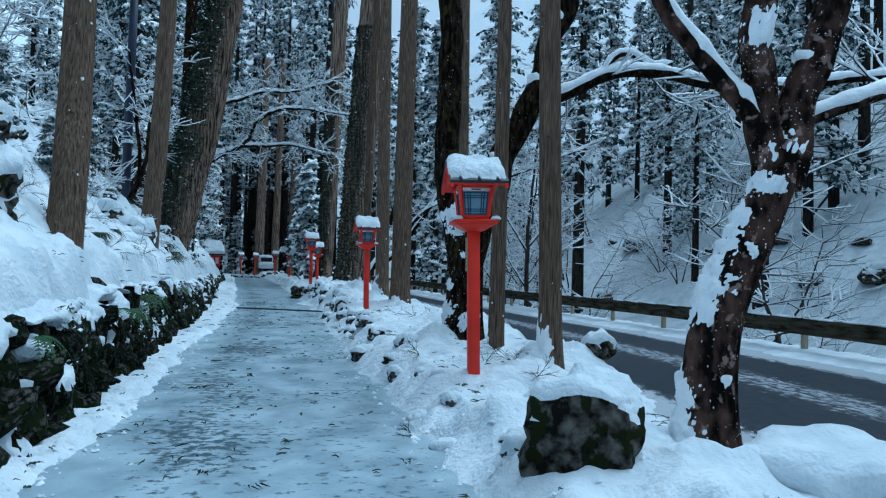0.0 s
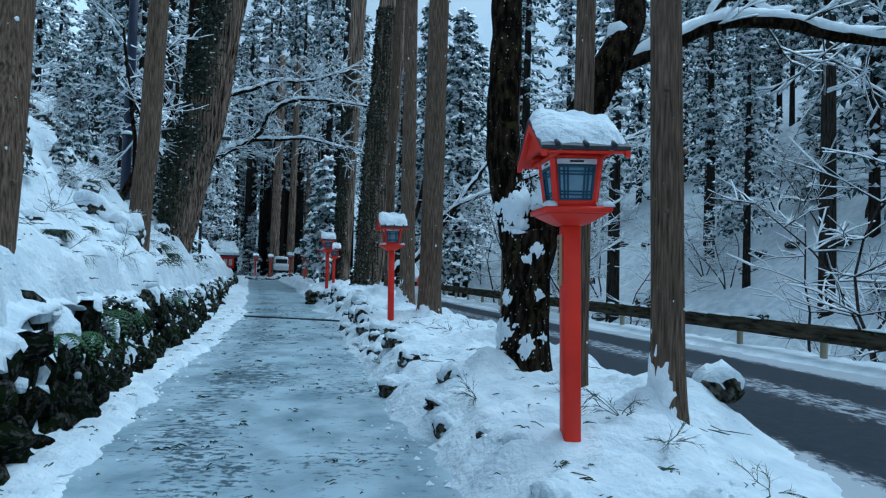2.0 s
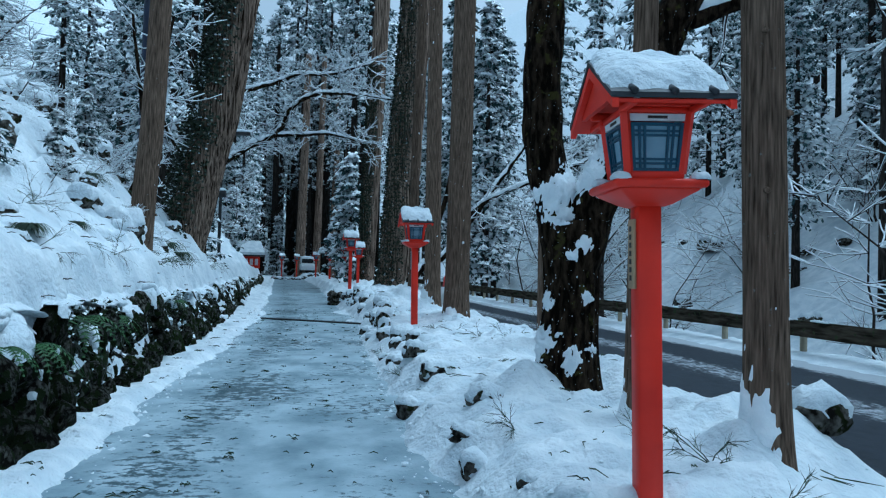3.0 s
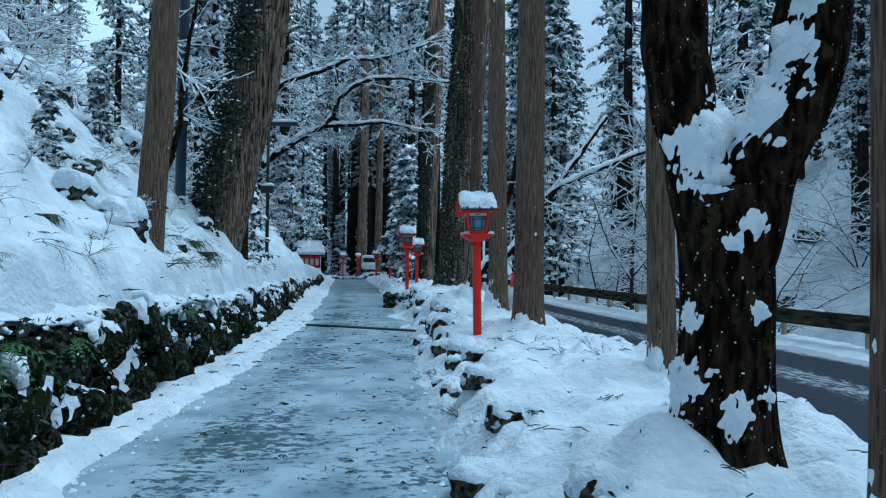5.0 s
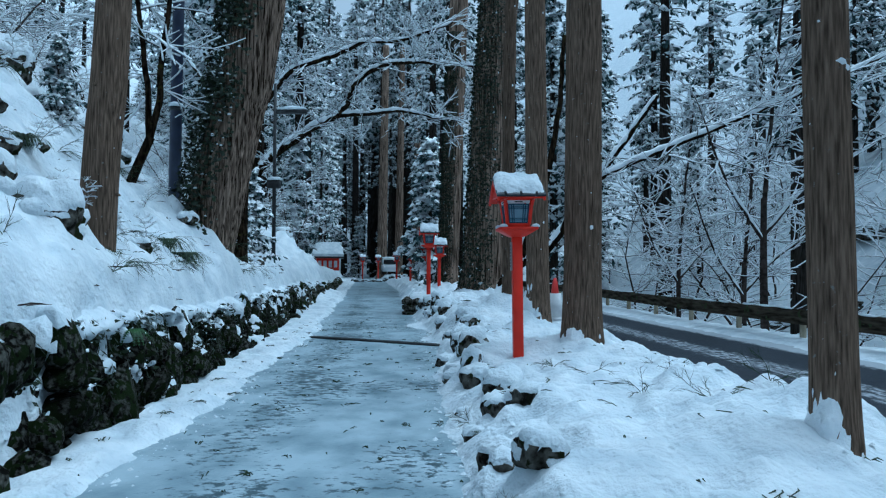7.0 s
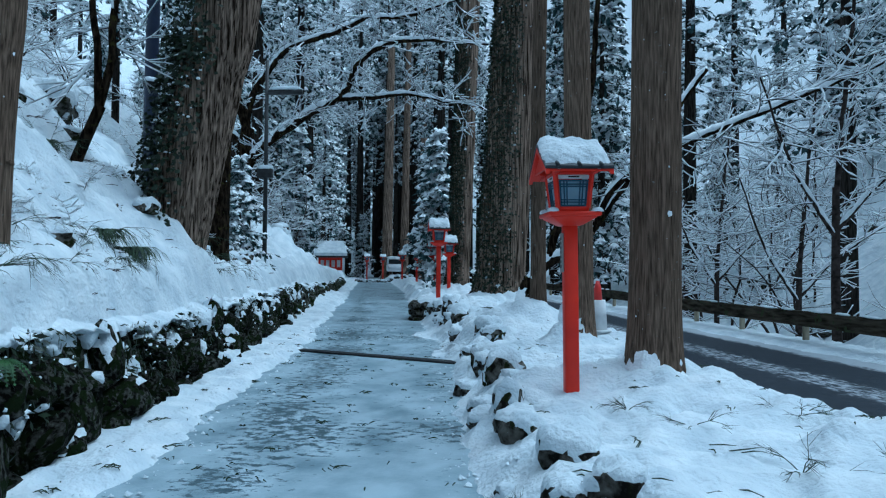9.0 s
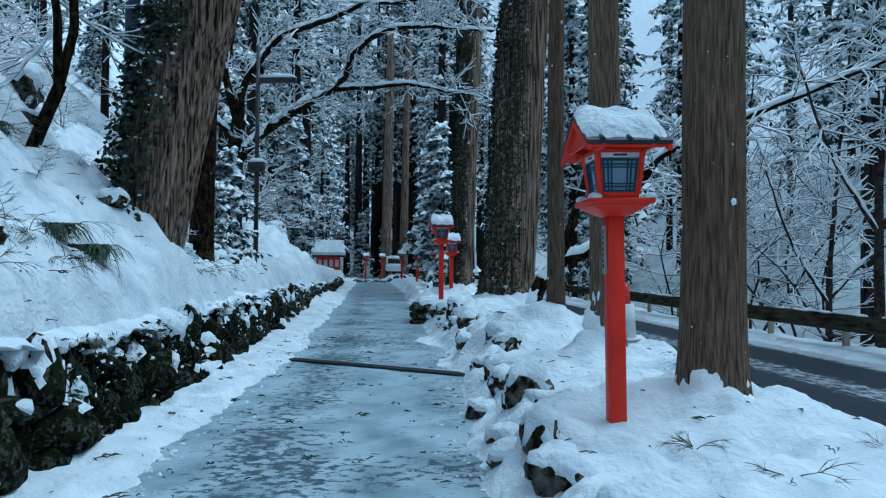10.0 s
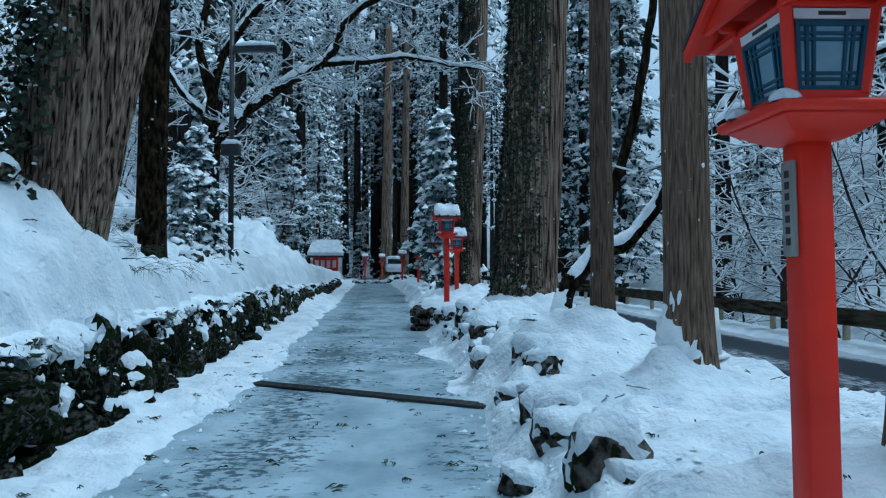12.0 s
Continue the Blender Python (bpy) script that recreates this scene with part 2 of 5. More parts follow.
def part(name, shape, material, parent=None, label="", smooth=True):
    """One mesh object under a thing or a part."""
    me = shape.mesh(name, smooth) if isinstance(shape, Shape) else shape
    if material and not me.materials:
        me.materials.append(material)
    ob = new(name, me)
    ob.parent = parent
    return tagged(ob, label)


def thing(name, place, label, category, group="", turn=0.0):
    ob = new(name)
    ob.matrix_basis = pose(*place, 0, 0, turn)
    return tagged(ob, label, category, group)


def lattice(ix, iy, seed):
    h = (ix.astype(np.int64) * 374761393 + iy.astype(np.int64) * 668265263 + seed * 974634721) & 0x7FFFFFFF
    h = ((h ^ (h >> 13)) * 1274126177) & 0x7FFFFFFF
    return ((h ^ (h >> 16)) & 0xFFFF) / 65535.0


def rough2(x, y, scale, seed=0, octaves=3):
    """Smooth value noise of about -1 to 1 with features of the given size in metres."""
    x, y = np.asarray(x, float) / scale, np.asarray(y, float) / scale
    total, gain, norm = 0.0, 1.0, 0.0
    for o in range(octaves):
        ix, iy = np.floor(x), np.floor(y)
        fx, fy = x - ix, y - iy
        fx, fy = fx * fx * (3 - 2 * fx), fy * fy * (3 - 2 * fy)
        a, b = lattice(ix, iy, seed + o), lattice(ix + 1, iy, seed + o)
        c, d = lattice(ix, iy + 1, seed + o), lattice(ix + 1, iy + 1, seed + o)
        total = total + gain * ((a * (1 - fx) + b * fx) * (1 - fy) + (c * (1 - fx) + d * fx) * fy - 0.5) * 2
        norm += gain
        gain *= 0.5
        x, y = x * 2.03 + 17.1, y * 2.03 + 5.7
    return total / norm


def bend(pts, step):
    """A smooth curve through the points, cut into pieces of about that length."""
    p = [Vector(q) for q in pts]
    p = [p[0] * 2 - p[1]] + p + [p[-1] * 2 - p[-2]]
    out = []
    for i in range(1, len(p) - 2):
        a, b, c, d = p[i - 1 : i + 3]
        k = max(1, round((c - b).length / step))
        for j in range(k):
            t = j / k
            out.append(0.5 * ((2 * b) + (c - a) * t + (2 * a - 5 * b + 4 * c - d) * t * t + (3 * b - a - 3 * c + d) * t ** 3))
    return np.array([tuple(q) for q in out] + [tuple(p[-2])])


# ---- plan: lines along the valley (x at each y) ----
def line(pairs):
    ys, xs = zip(*pairs)
    return lambda y: np.interp(y, ys, xs)


path_l = line(((-60, 3), (0, -1.0), (5.5, -1.35), (8, -1.55), (10.5, -1.85), (16, -2.25), (22, -2.95), (27, -3.65), (34, -4.9), (42, -6.3), (60, -9.3), (75, -12), (150, -28)))
path_r = line(((-60, 6), (0, 1.7), (5.4, 1.2), (8, 0.92), (12, 0.45), (16, 0.03), (21.5, -0.38), (24, -0.75), (29, -1.7), (35, -2.5), (46, -4.1), (60, -6.6), (75, -9.5), (150, -26)))
wall_l = line(((-60, 2.6), (0, -1.35), (6.4, -1.76), (9, -2.06), (12, -2.5), (13.7, -2.66), (15.6, -2.86), (17.4, -3.09), (20, -3.48), (25, -4.28), (30, -5.2), (43, -7.2), (54, -9.2), (75, -13.2), (150, -29)))
road_n = line(((-60, 11), (0, 4.3), (6.5, 3.75), (10, 3.8), (17, 3.2), (21.5, 2.6), (24, 2.3), (30, 1.3), (36, 0.4), (60, -4), (150, -21)))
road_f = line(((-60, 15), (0, 9.6), (12, 8.0), (16, 7.35), (25.5, 5.35), (29, 4.75), (36, 3.8), (60, -0.5), (150, -17.5)))
wall_top = line(((-60, 0.95), (6, 0.95), (10, 1.06), (15, 1.0), (18, 0.86), (30, 0.86), (45, 0.55), (75, 0.3), (150, 0.3)))
BUMPS = ((-5.2, 20.2, 0.04, 0.7), (-4.4, 20.6, 0.42, 0.6), (-5.6, 16.4, 0.3, 0.9), (3.3, 5.05, 0.2, 0.42), (2.55, 8.55, 0.2, 0.22), (1.9, 10.6, 0.06, 0.7), (1.72, 10.78, 0.26, 0.2), (2.05, 5.6, 0.1, 0.5),
         (1.15, 20.1, 0.06, 0.45), (1.6, 17.5, 0.14, 0.6), (1.12, 20.0, 0.34, 0.22), (0.5, 27.2, 0.3, 1.2), (-0.7, 35.3, 0.3, 1.2), (0.3, 22.0, 0.3, 0.8), (3.4, 9.6, 0.15, 0.6),
         (-8.0, 35.0, 1.2, 1.5), (-9.4, 39.0, 1.5, 2.0), (-6.9, 31.9, 0.3, 0.8), (2.2, 13.1, 0.15, 0.45), (0.95, 21.8, 0.2, 0.4), (2.9, 14.5, 0.12, 0.8), (-0.2, 25.0, 0.25, 0.9))


def ground(x, y):
    """Height of the snow-covered ground."""
    x, y = np.asarray(x, float), np.asarray(y, float)
    pl, pr, wl, rn, rf, top = path_l(y), path_r(y), wall_l(y), road_n(y), road_f(y), wall_top(y)
    n1, n2, n3 = rough2(x, y, 1.3, 1), rough2(x, y, 0.35, 2), rough2(x, y, 6, 3)
    edge = 0.16 * rough2(x, y, 0.9, 4) + 0.07 * n2 + 0.05 * rough2(x, y, 0.13, 15, 2)
    z = np.full(np.broadcast(x, y).shape, -0.05)
    # shoulder between path and wall
    s = np.clip((pl + edge + 0.06 - x) / 0.28, 0, 1)
    z = z + s * s * (3 - 2 * s) * (0.13 + 0.05 * n2 + 0.025 * rough2(x, y, 0.14, 16, 2))
    # bank above the wall
    d = wl - 0.1 - x + 0.1 * rough2(x, y, 0.45, 5) + 0.06 * rough2(x, y, 0.18, 6, 2)
    bank = np.interp(d, (0.0, 0.1, 0.2, 0.34, 0.55, 1.2, 2.0, 3.0, 40, 120), (0.0, 0.55, 1.08, 1.46, 1.64, 2.08, 2.9, 3.85, 38, 78))
    ledge = np.interp(d, (0.0, 0.1, 0.2, 0.34, 0.6, 3.2, 4.5, 40, 120), (0.0, 0.55, 1.05, 1.36, 1.62, 1.95, 2.85, 34, 78))
    f = np.clip((y - 21.5) / 3.5, 0, 1)
    bank = bank * (1 - f) + ledge * f
    z = np.where(d > 0, np.maximum(z, np.where(bank < 1, bank * top, bank - 1 + top) + np.clip(d, 0, 1) * (0.08 * n1 + 0.08 * n2 + 0.05 * rough2(x, y, 0.16, 24, 2)) + np.clip((d - 0.35) / 1.2, 0, 1) * (0.22 * n1 + 0.16 * n2 + 0.2 * rough2(x, y, 2.6, 14, 2)) + np.clip((d - 2) / 4, 0, 1) * 0.7 * n3), z)
    # verge between path and road
    v = x - pr + edge
    lump = 1 + 0.25 * n1 + 0.18 * n2
    verge = np.interp(v, (-0.1, 0.0, 0.14, 0.42, 0.9, 3), (0, 0.055, 0.17, 0.38, 0.42, 0.42)) * lump * np.interp(y, (-5, 8, 16, 22, 40), (0.95, 0.95, 1.05, 1.2, 1.1))
    soft = np.interp(y, (7.5, 10), (1.7, 0.8))
    verge = verge * np.clip((rn + 0.1 + edge - x) / soft, 0, 1) ** np.interp(y, (7.5, 10), (1.3, 0.7))
    z = np.where((v > -0.1) & (x < rn + 0.4), z + verge, z)
    # beyond the road: snow edge, gully, far slope
    e = x - rf - edge * 1.5
    far = np.interp(e, (-0.25, 0.15, 0.8, 1.5, 3, 5, 7, 10, 14, 45, 130), (0, 0.14, 0.16, -0.5, -1.6, -1.9, -1.0, 0.9, 3.4, 27, 75))
    z = np.where(e > -0.25, z + far + np.clip((e - 1) / 4, 0, 1) * (0.25 * n1 + 0.7 * n3) + 0.03 * n2 * np.clip(e, 0, 1), z)
    z = z + 0.42 * np.clip(y - 92, 0, 200)
    for bx, by, amp, rad in BUMPS:
        z = z + amp * np.exp(-((x - bx) ** 2 + (y - by) ** 2) / (rad * rad)) * (1 + 0.25 * n2)
    deep = np.clip((z - 0.02) / 0.15, 0, 1)
    clods = np.clip(rough2(x, y, 0.5, 21, 2), 0, 1) * 0.16 - np.clip(-rough2(x, y, 0.32, 22, 2), 0, 1) * 0.1
    near = np.clip((5 - x) / 1.0, 0, 1)
    return z + 0.006 * n2 + (0.045 * rough2(x, y, 0.2, 12, 2) + 0.025 * rough2(x, y, 0.11, 23, 2)) * deep + clods * np.clip((z - 0.12) / 0.15, 0, 1) * near


def on_ground(x, y):
    return float(ground(np.array([x]), np.array([y]))[0])


def steps(*runs):
    out = [runs[0][0]]
    for start, stop, step in runs:
        k = max(1, round((stop - start) / step))
        out += [start + (stop - start) * (i + 1) / k for i in range(k)]
    return np.array(out)


def sheet(name, us, ys, place, material, label):
    """A grid of ground; place gives x and z of each point from its offset and y."""
    u, y = np.meshgrid(us, ys)
    x, z = place(u, y)
    me = bpy.data.meshes.new(name)
    k, r = len(us), len(ys)
    idx = np.arange(k * r).reshape(r, k)
    quads = np.stack([idx[:-1, :-1], idx[:-1, 1:], idx[1:, 1:], idx[1:, :-1]], -1).reshape(-1, 4)
    me.from_pydata(np.stack([x, y, z], -1).reshape(-1, 3).tolist(), [], quads.tolist())
    me.polygons.foreach_set("use_smooth", [True] * len(me.polygons))
    me.materials.append(material)
    return me, tagged(new(name, me), label, name, kind="structure")


us = steps((-150, -40, 6), (-40, -12, 1.2), (-12, -6, 0.3), (-6, -3.2, 0.12), (-3.2, 4.2, 0.05), (4.2, 10, 0.25), (10, 40, 1.2), (40, 160, 6))
ys = steps((-60, -5, 3), (-5, 3, 0.4), (3, 26, 0.06), (26, 50, 0.25), (50, 90, 0.8), (90, 220, 6))


def lay(u, y):
    x = u + (path_l(y) + path_r(y)) / 2
    return x, ground(x, y)


sheet("ground", us, ys, lay, DIMMED_SNOW, "deep fresh snow over banks, verge and slopes")
py = steps((-40, 3, 0.5), (3, 26, 0.1), (26, 90, 0.5))
pu = steps((-0.25, 1.25, 0.03))
path_mesh, footpath = sheet("footpath", pu, py, lambda u, y: (path_l(y) + (path_r(y) - path_l(y)) * u, 0.012 * rough2(path_l(y) + (path_r(y) - path_l(y)) * u, y, 0.5, 8) + 0.006 * rough2(u * 2.5, y, 0.12, 9)), SLUSH,
      "footpath of trodden grey-blue slush and ice")
uvs = path_mesh.uv_layers.new(name="UVMap")
for lp in path_mesh.loops:
    q = lp.vertex_index
    uvs.data[lp.index].uv = (pu[q % len(pu)], py[q // len(pu)])
ry = steps((-60, 150, 0.5))
ru = steps((0, 1, 0.05))
road_mesh, road = sheet("road", ru, ry, lambda u, y: (road_n(y) - 0.8 + (road_f(y) - road_n(y) + 1.1) * u, 0.006 + 0.008 * rough2(u * 4, y, 0.6, 11) - 0.03 * (u - 0.5) ** 2), ROAD, "wet dark asphalt road with grey slush bands")
uvs = road_mesh.uv_layers.new(name="UVMap")
for lp in road_mesh.loops:
    q = lp.vertex_index
    uvs.data[lp.index].uv = (ru[q % len(ru)], ry[q // len(ru)])


# ---- retaining wall ----
def stone_mesh(seed, sub=2, amp=1.0):
    bm = bmesh.new()
    bmesh.ops.create_icosphere(bm, subdivisions=sub, radius=0.5)
    for w in bm.verts:
        q = w.co.copy()
        m = max(abs(q.x), abs(q.y), abs(q.z))
        q = q * (0.6 + 0.4 * 0.42 / max(m, 0.2))
        w.co = q * (1 + amp * 0.42 * noise.noise(q * 2.3 + Vector((seed * 7.1, 0, 0))) + amp * 0.22 * noise.noise(q * 6 + Vector((0, seed * 3.3, 0))))
    me = bpy.data.meshes.new("stone")
    bm.to_mesh(me)
    bm.free()
    return me


backing = Shape()
by = steps((-30, 75, 0.5))
rows = [[(wall_l(y) - 0.12 - 0.16 * k, y, -0.1 + (wall_top(y) + 0.02) * k) for k in (0, 0.5, 1)] + [(wall_l(y) - 0.8, y, wall_top(y) - 0.1)] for y in by]
backing.add([p for r in rows for p in r], [(4 * i + j, 4 * i + 4 + j, 4 * i + 5 + j, 4 * i + 1 + j) for i in range(len(by) - 1) for j in range(3)])
wall = part("wall_left", backing, SOIL, label="mossy dry-stone retaining wall with snow on top")
tagged(wall, category="wall", kind="structure")

rng = random.Random(4)
shapes = [stone_mesh(s) for s in range(10)]
for s in shapes:
    s.materials.append(STONE)
    s.polygons.foreach_set("use_smooth", [True] * len(s.polygons))
far_stones = Shape()


def ragged_cap(me, seed, cover, swell, lift):
    """The upper skin of a stone, swollen into a ragged cap of snow."""
    out = []
    for v in me.vertices:
        w = v.normal.z * 0.9 + cover + 0.5 * noise.noise(v.co * 3.1 + Vector((seed, 0, 0))) + 0.5 * noise.noise(v.co * 8 + Vector((seed, 0, 0)))
        out.append((v.co + v.normal * swell * max(-0.3, min(1, w * 1.6)) + Vector((0, 0, lift * max(0.0, min(1, w)))), w))
    faces = [tuple(f.vertices) for f in me.polygons if max(out[i][1] for i in f.vertices) > 0]
    keep = {i: n for n, i in enumerate(sorted({i for f in faces for i in f}))}
    return [out[i][0] for i in keep], [tuple(keep[i] for i in f) for f in faces]


fine_stones = [stone_mesh(s, 3) for s in range(10)]
caps = [[ragged_cap(me, k * 5 + j, cov, 0.05, 0.12) for j, cov in enumerate((-0.75, -0.5, -0.3))] for k, me in enumerate(fine_stones)]
stone_snow = Shape()
for row in range(4):
    y = -4.0 + rng.random() * 0.3
    while y < 60:
        w = rng.uniform(0.18, 0.62)
        hgt = wall_top(y) * rng.uniform(0.2, 0.5)
        z = wall_top(y) * (0.06 + row * 0.25) + rng.uniform(-0.09, 0.07) + (0.12 * rng.random() ** 3 - 0.09 if row == 3 else 0)
        x = wall_l(y) - 0.1 - 0.06 * row + rng.uniform(-0.1, 0.1)
        m = Matrix.LocRotScale((x, y + w / 2, z), Euler((rng.uniform(-0.5, 0.5), rng.uniform(-0.4, 0.2), rng.uniform(-0.4, 0.4) + 0.13)), (rng.uniform(0.3, 0.4), w * 1.12, hgt * 1.15))
        pick = rng.randrange(10)
        me = shapes[pick]
        if 2 < y < 40 and rng.random() < (0.15, 0.2, 0.33, 0.7)[row]:
            cv, cf = caps[pick][rng.randrange(3)]
            stone_snow.add([m @ q for q in cv], cf)
        if 2 < y < 27:
            ob = new("stone", me)
            ob.parent = wall
            ob.matrix_basis = m
        else:
            k = len(far_stones.v)
            far_stones.v.extend(tuple(m @ q.co) for q in me.vertices)
            far_stones.f.extend(tuple(k + i for i in f.vertices) for f in me.polygons)
        y += w * 0.92
tagged(part("far_stones", far_stones, STONE, wall), kind="stuff")
tagged(part("stone_snow", stone_snow, DIMMED_SNOW, wall, "ragged snow caught on the stones"), kind="stuff")

# snow lip that hangs over the top of the wall in uneven tongues
lip = Shape()
ly = steps((-6, 30, 0.04), (30, 70, 0.3))
rows = []
for y in ly:
    w, tp = float(wall_l(y)), float(wall_top(y))
    drop = tp * max(0.02, 0.05 + 0.2 * float(rough2(y, 0.0, 0.7, 31)) + 0.16 * float(rough2(y, 3.0, 0.22, 32, 3)))
    fat = 0.045 + 0.07 * float(rough2(y, 7.0, 0.3, 33))
    back = 0.14 * float(rough2(y, 11.0, 0.55, 34, 3))
    w, tp = w + back - 0.03, tp + 0.1 * float(rough2(y, 15.0, 0.4, 35, 3)) - 0.03
    rows.append([(w - 0.75, y, tp + 0.14), (w - 0.42, y, tp + 0.08 + fat * 0.5), (w - 0.24, y, tp + 0.02 + fat * 0.6), (w - 0.15 + fat * 0.6, y, tp - drop * 0.25), (w - 0.12 + fat, y, tp - drop * 0.65), (w - 0.14 + fat * 0.8, y, tp - drop), (w - 0.26, y, tp - drop * 0.95)])
lip.add([p for r in rows for p in r], [(7 * i + j, 7 * i + j + 1, 7 * i + 8 + j, 7 * i + 7 + j) for i in range(len(ly) - 1) for j in range(6)])
part("snow_lip", lip, DIMMED_SNOW, wall, "uneven lip of snow hanging over the stones")

# clots of snow caught on the stones
s = Shape()
rng = random.Random(8)
for _ in range(260):
    y = 2 + rng.random() ** 1.2 * 30
    h = rng.uniform(0.1, 0.95) ** 0.7
    r = 0.015 + 0.1 * rng.random() ** 2
    k = len(s.v)
    bmr = shapes[rng.randrange(10)]
    m = Matrix.LocRotScale((wall_l(y) - 0.02 - 0.2 * h, y, wall_top(y) * h), Euler((0, 0, rng.random() * 6)), (r * 1.5, r * 2.6, r * 1.6))
    s.v.extend(tuple(m @ q.co) for q in bmr.vertices)
    s.f.extend(tuple(k + i for i in f.vertices) for f in bmr.polygons)
tagged(part("snow_clots", s, DIMMED_SNOW, wall), kind="stuff")


# dark moss, roots and leaves that hang down the wall
s, fl = Shape(), Shape()
rng = random.Random(18)
for _ in range(5200):
    y = 2.5 + rng.random() ** 1.3 * 26
    if rough2(y, 2.0, 1.1, 44) < -0.1:
        continue
    h = 0.15 + 0.85 * rng.random() ** 0.55
    c = Vector((wall_l(y) + 0.05 - 0.2 * h + rng.uniform(-0.03, 0.05), y, wall_top(y) * h))
    d = Vector((rng.uniform(-0.2, 0.7), rng.uniform(-0.8, 0.8), rng.uniform(-1.2, 0.1))).normalized()
    w = d.cross(Vector((1, 0.2, 0))).normalized() * rng.uniform(0.006, 0.02)
    L = rng.uniform(0.03, 0.12)
    s.add([tuple(c), tuple(c + d * L * 0.5 + w), tuple(c + d * L), tuple(c + d * L * 0.5 - w)], [(0, 1, 2, 3)])
    if rng.random() < 0.16:
        q = c + d * L * 0.5 + Vector((0.015, 0, 0.01))
        r = rng.uniform(0.006, 0.02)
        fl.add([tuple(q + Vector((rng.uniform(-r, r), math.cos(t) * r * 1.4, math.sin(t) * r))) for t in (0, 1.3, 2.6, 3.9, 5.1)] + [tuple(q + Vector((r, 0, r * 0.6)))], [(i, (i + 1) % 5, 5) for i in range(5)])
tagged(part("hanging_moss", s, IVY, wall), kind="stuff")
tagged(part("moss_snow", fl, TREE_SNOW, wall), kind="stuff")


# ---- snow that lies on things ----
def snow_lump(shape, cx, cy, cz, rx, ry, h, seed, n=14):
    """A rounded, uneven cushion of snow with overhanging rim."""
    verts, faces = [], []
    prof = ((1.0, -0.1), (1.06, 0.12), (1.0, 0.42), (0.8, 0.76), (0.45, 0.96))
    for r, zz in prof:
        for i in range(n):
            a = i * 2 * math.pi / n
            q = 1 + 0.16 * noise.noise(Vector((math.cos(a) * 1.4 + seed, math.sin(a) * 1.4, zz)))
            verts.append((cx + math.cos(a) * rx * r * q, cy + math.sin(a) * ry * r * q, cz + h * zz * (1 + 0.25 * noise.noise(Vector((math.cos(a) * 2, seed, math.sin(a) * 2))))))
    verts.append((cx, cy, cz + h))
    for k in range(len(prof) - 1):
        faces += [(k * n + i, k * n + (i + 1) % n, k * n + n + (i + 1) % n, k * n + n + i) for i in range(n)]
    e = (len(prof) - 1) * n
    faces += [(e + i, e + (i + 1) % n, len(verts) - 1) for i in range(n)]
    shape.add(verts, faces)


def boulder(x, y, size, label, seed, sink=0.3, turn=0, squash=(1, 1, 0.8), cap=0.5, group="", ragged=1.0):
    """A dark rock half sunk in snow with a white cap."""
    t = thing("boulder", (x, y, on_ground(x, y) - sink * size * squash[2]), label, "rock", group, turn)
    me = stone_mesh(seed + 40, 4 if size > 0.6 else 3, 0.75)
    s = Shape()
    s.add([(v.co.x * size * squash[0], v.co.y * size * squash[1], (v.co.z + 0.5) * size * squash[2]) for v in me.vertices], [tuple(f.vertices) for f in me.polygons])
    part("rock", s, ROCK, t)
    if cap:
        c, verts = Shape(), []
        for v in me.vertices:
            q = Vector((v.co.x * size * squash[0], v.co.y * size * squash[1], (v.co.z + 0.5) * size * squash[2]))
            w = v.normal.z * 0.9 + (cap - 0.5) * 3 - 0.25 + ragged * (0.6 * noise.noise(v.co * 3.1 + Vector((seed, 0, 0))) + 0.6 * noise.noise(v.co * 8 + Vector((seed, 0, 0))) + 0.5 * noise.noise(v.co * 19))
            verts.append((q + v.normal * size * 0.05 * max(-0.3, min(1, w * 1.6)) + Vector((0, 0, size * 0.1 * max(0.0, min(1, w)))), w))
        faces = [tuple(f.vertices) for f in me.polygons if max(verts[i][1] for i in f.vertices) > 0]
        keep = {i: n for n, i in enumerate(sorted({i for f in faces for i in f}))}
        c.add([verts[i][0] for i in keep], [tuple(keep[i] for i in f) for f in faces])
        tagged(part("snow_cap", c, DIMMED_SNOW, t, "thick white snow cap"), kind="stuff")
    return t


boulder(1.84, 5.24, 0.72, "large grey-brown rough boulder capped with snow beside the path", 7, 0.5, 65, (0.95, 1.02, 1.15), 0.41, ragged=0.25)
boulder(3.6, 9.5, 0.42, "dark rock under a snow cushion at the road edge", 3, 0.2, 10, cap=0.5)
boulder(3.3, 5.05, 0.75, "rounded rock almost wholly under snow by the road", 9, 0.75, 10, (1.3, 0.9, 0.5), 0.8)
rng = random.Random(11)
for i in range(46):
    y = 5.5 + i * 0.52 + rng.uniform(-0.2, 0.2)
    x = path_r(y) + rng.uniform(0.1, 0.55)
    if math.hypot(x - 1.69, y - 7.92) > 0.3 and math.hypot(x - 0.84, y - 17.08) > 0.3:
        boulder(x, y, rng.uniform(0.18, 0.4) if y > 9 else rng.uniform(0.15, 0.25), "small dark edging stone half buried in snow", 60 + i, rng.uniform(0.6, 0.9) if y > 9 else 0.92, rng.uniform(0, 90), (1, 1.2, rng.uniform(0.6, 0.95)), rng.choice((0.48, 0.54, 0.6)), "stones along the verge")
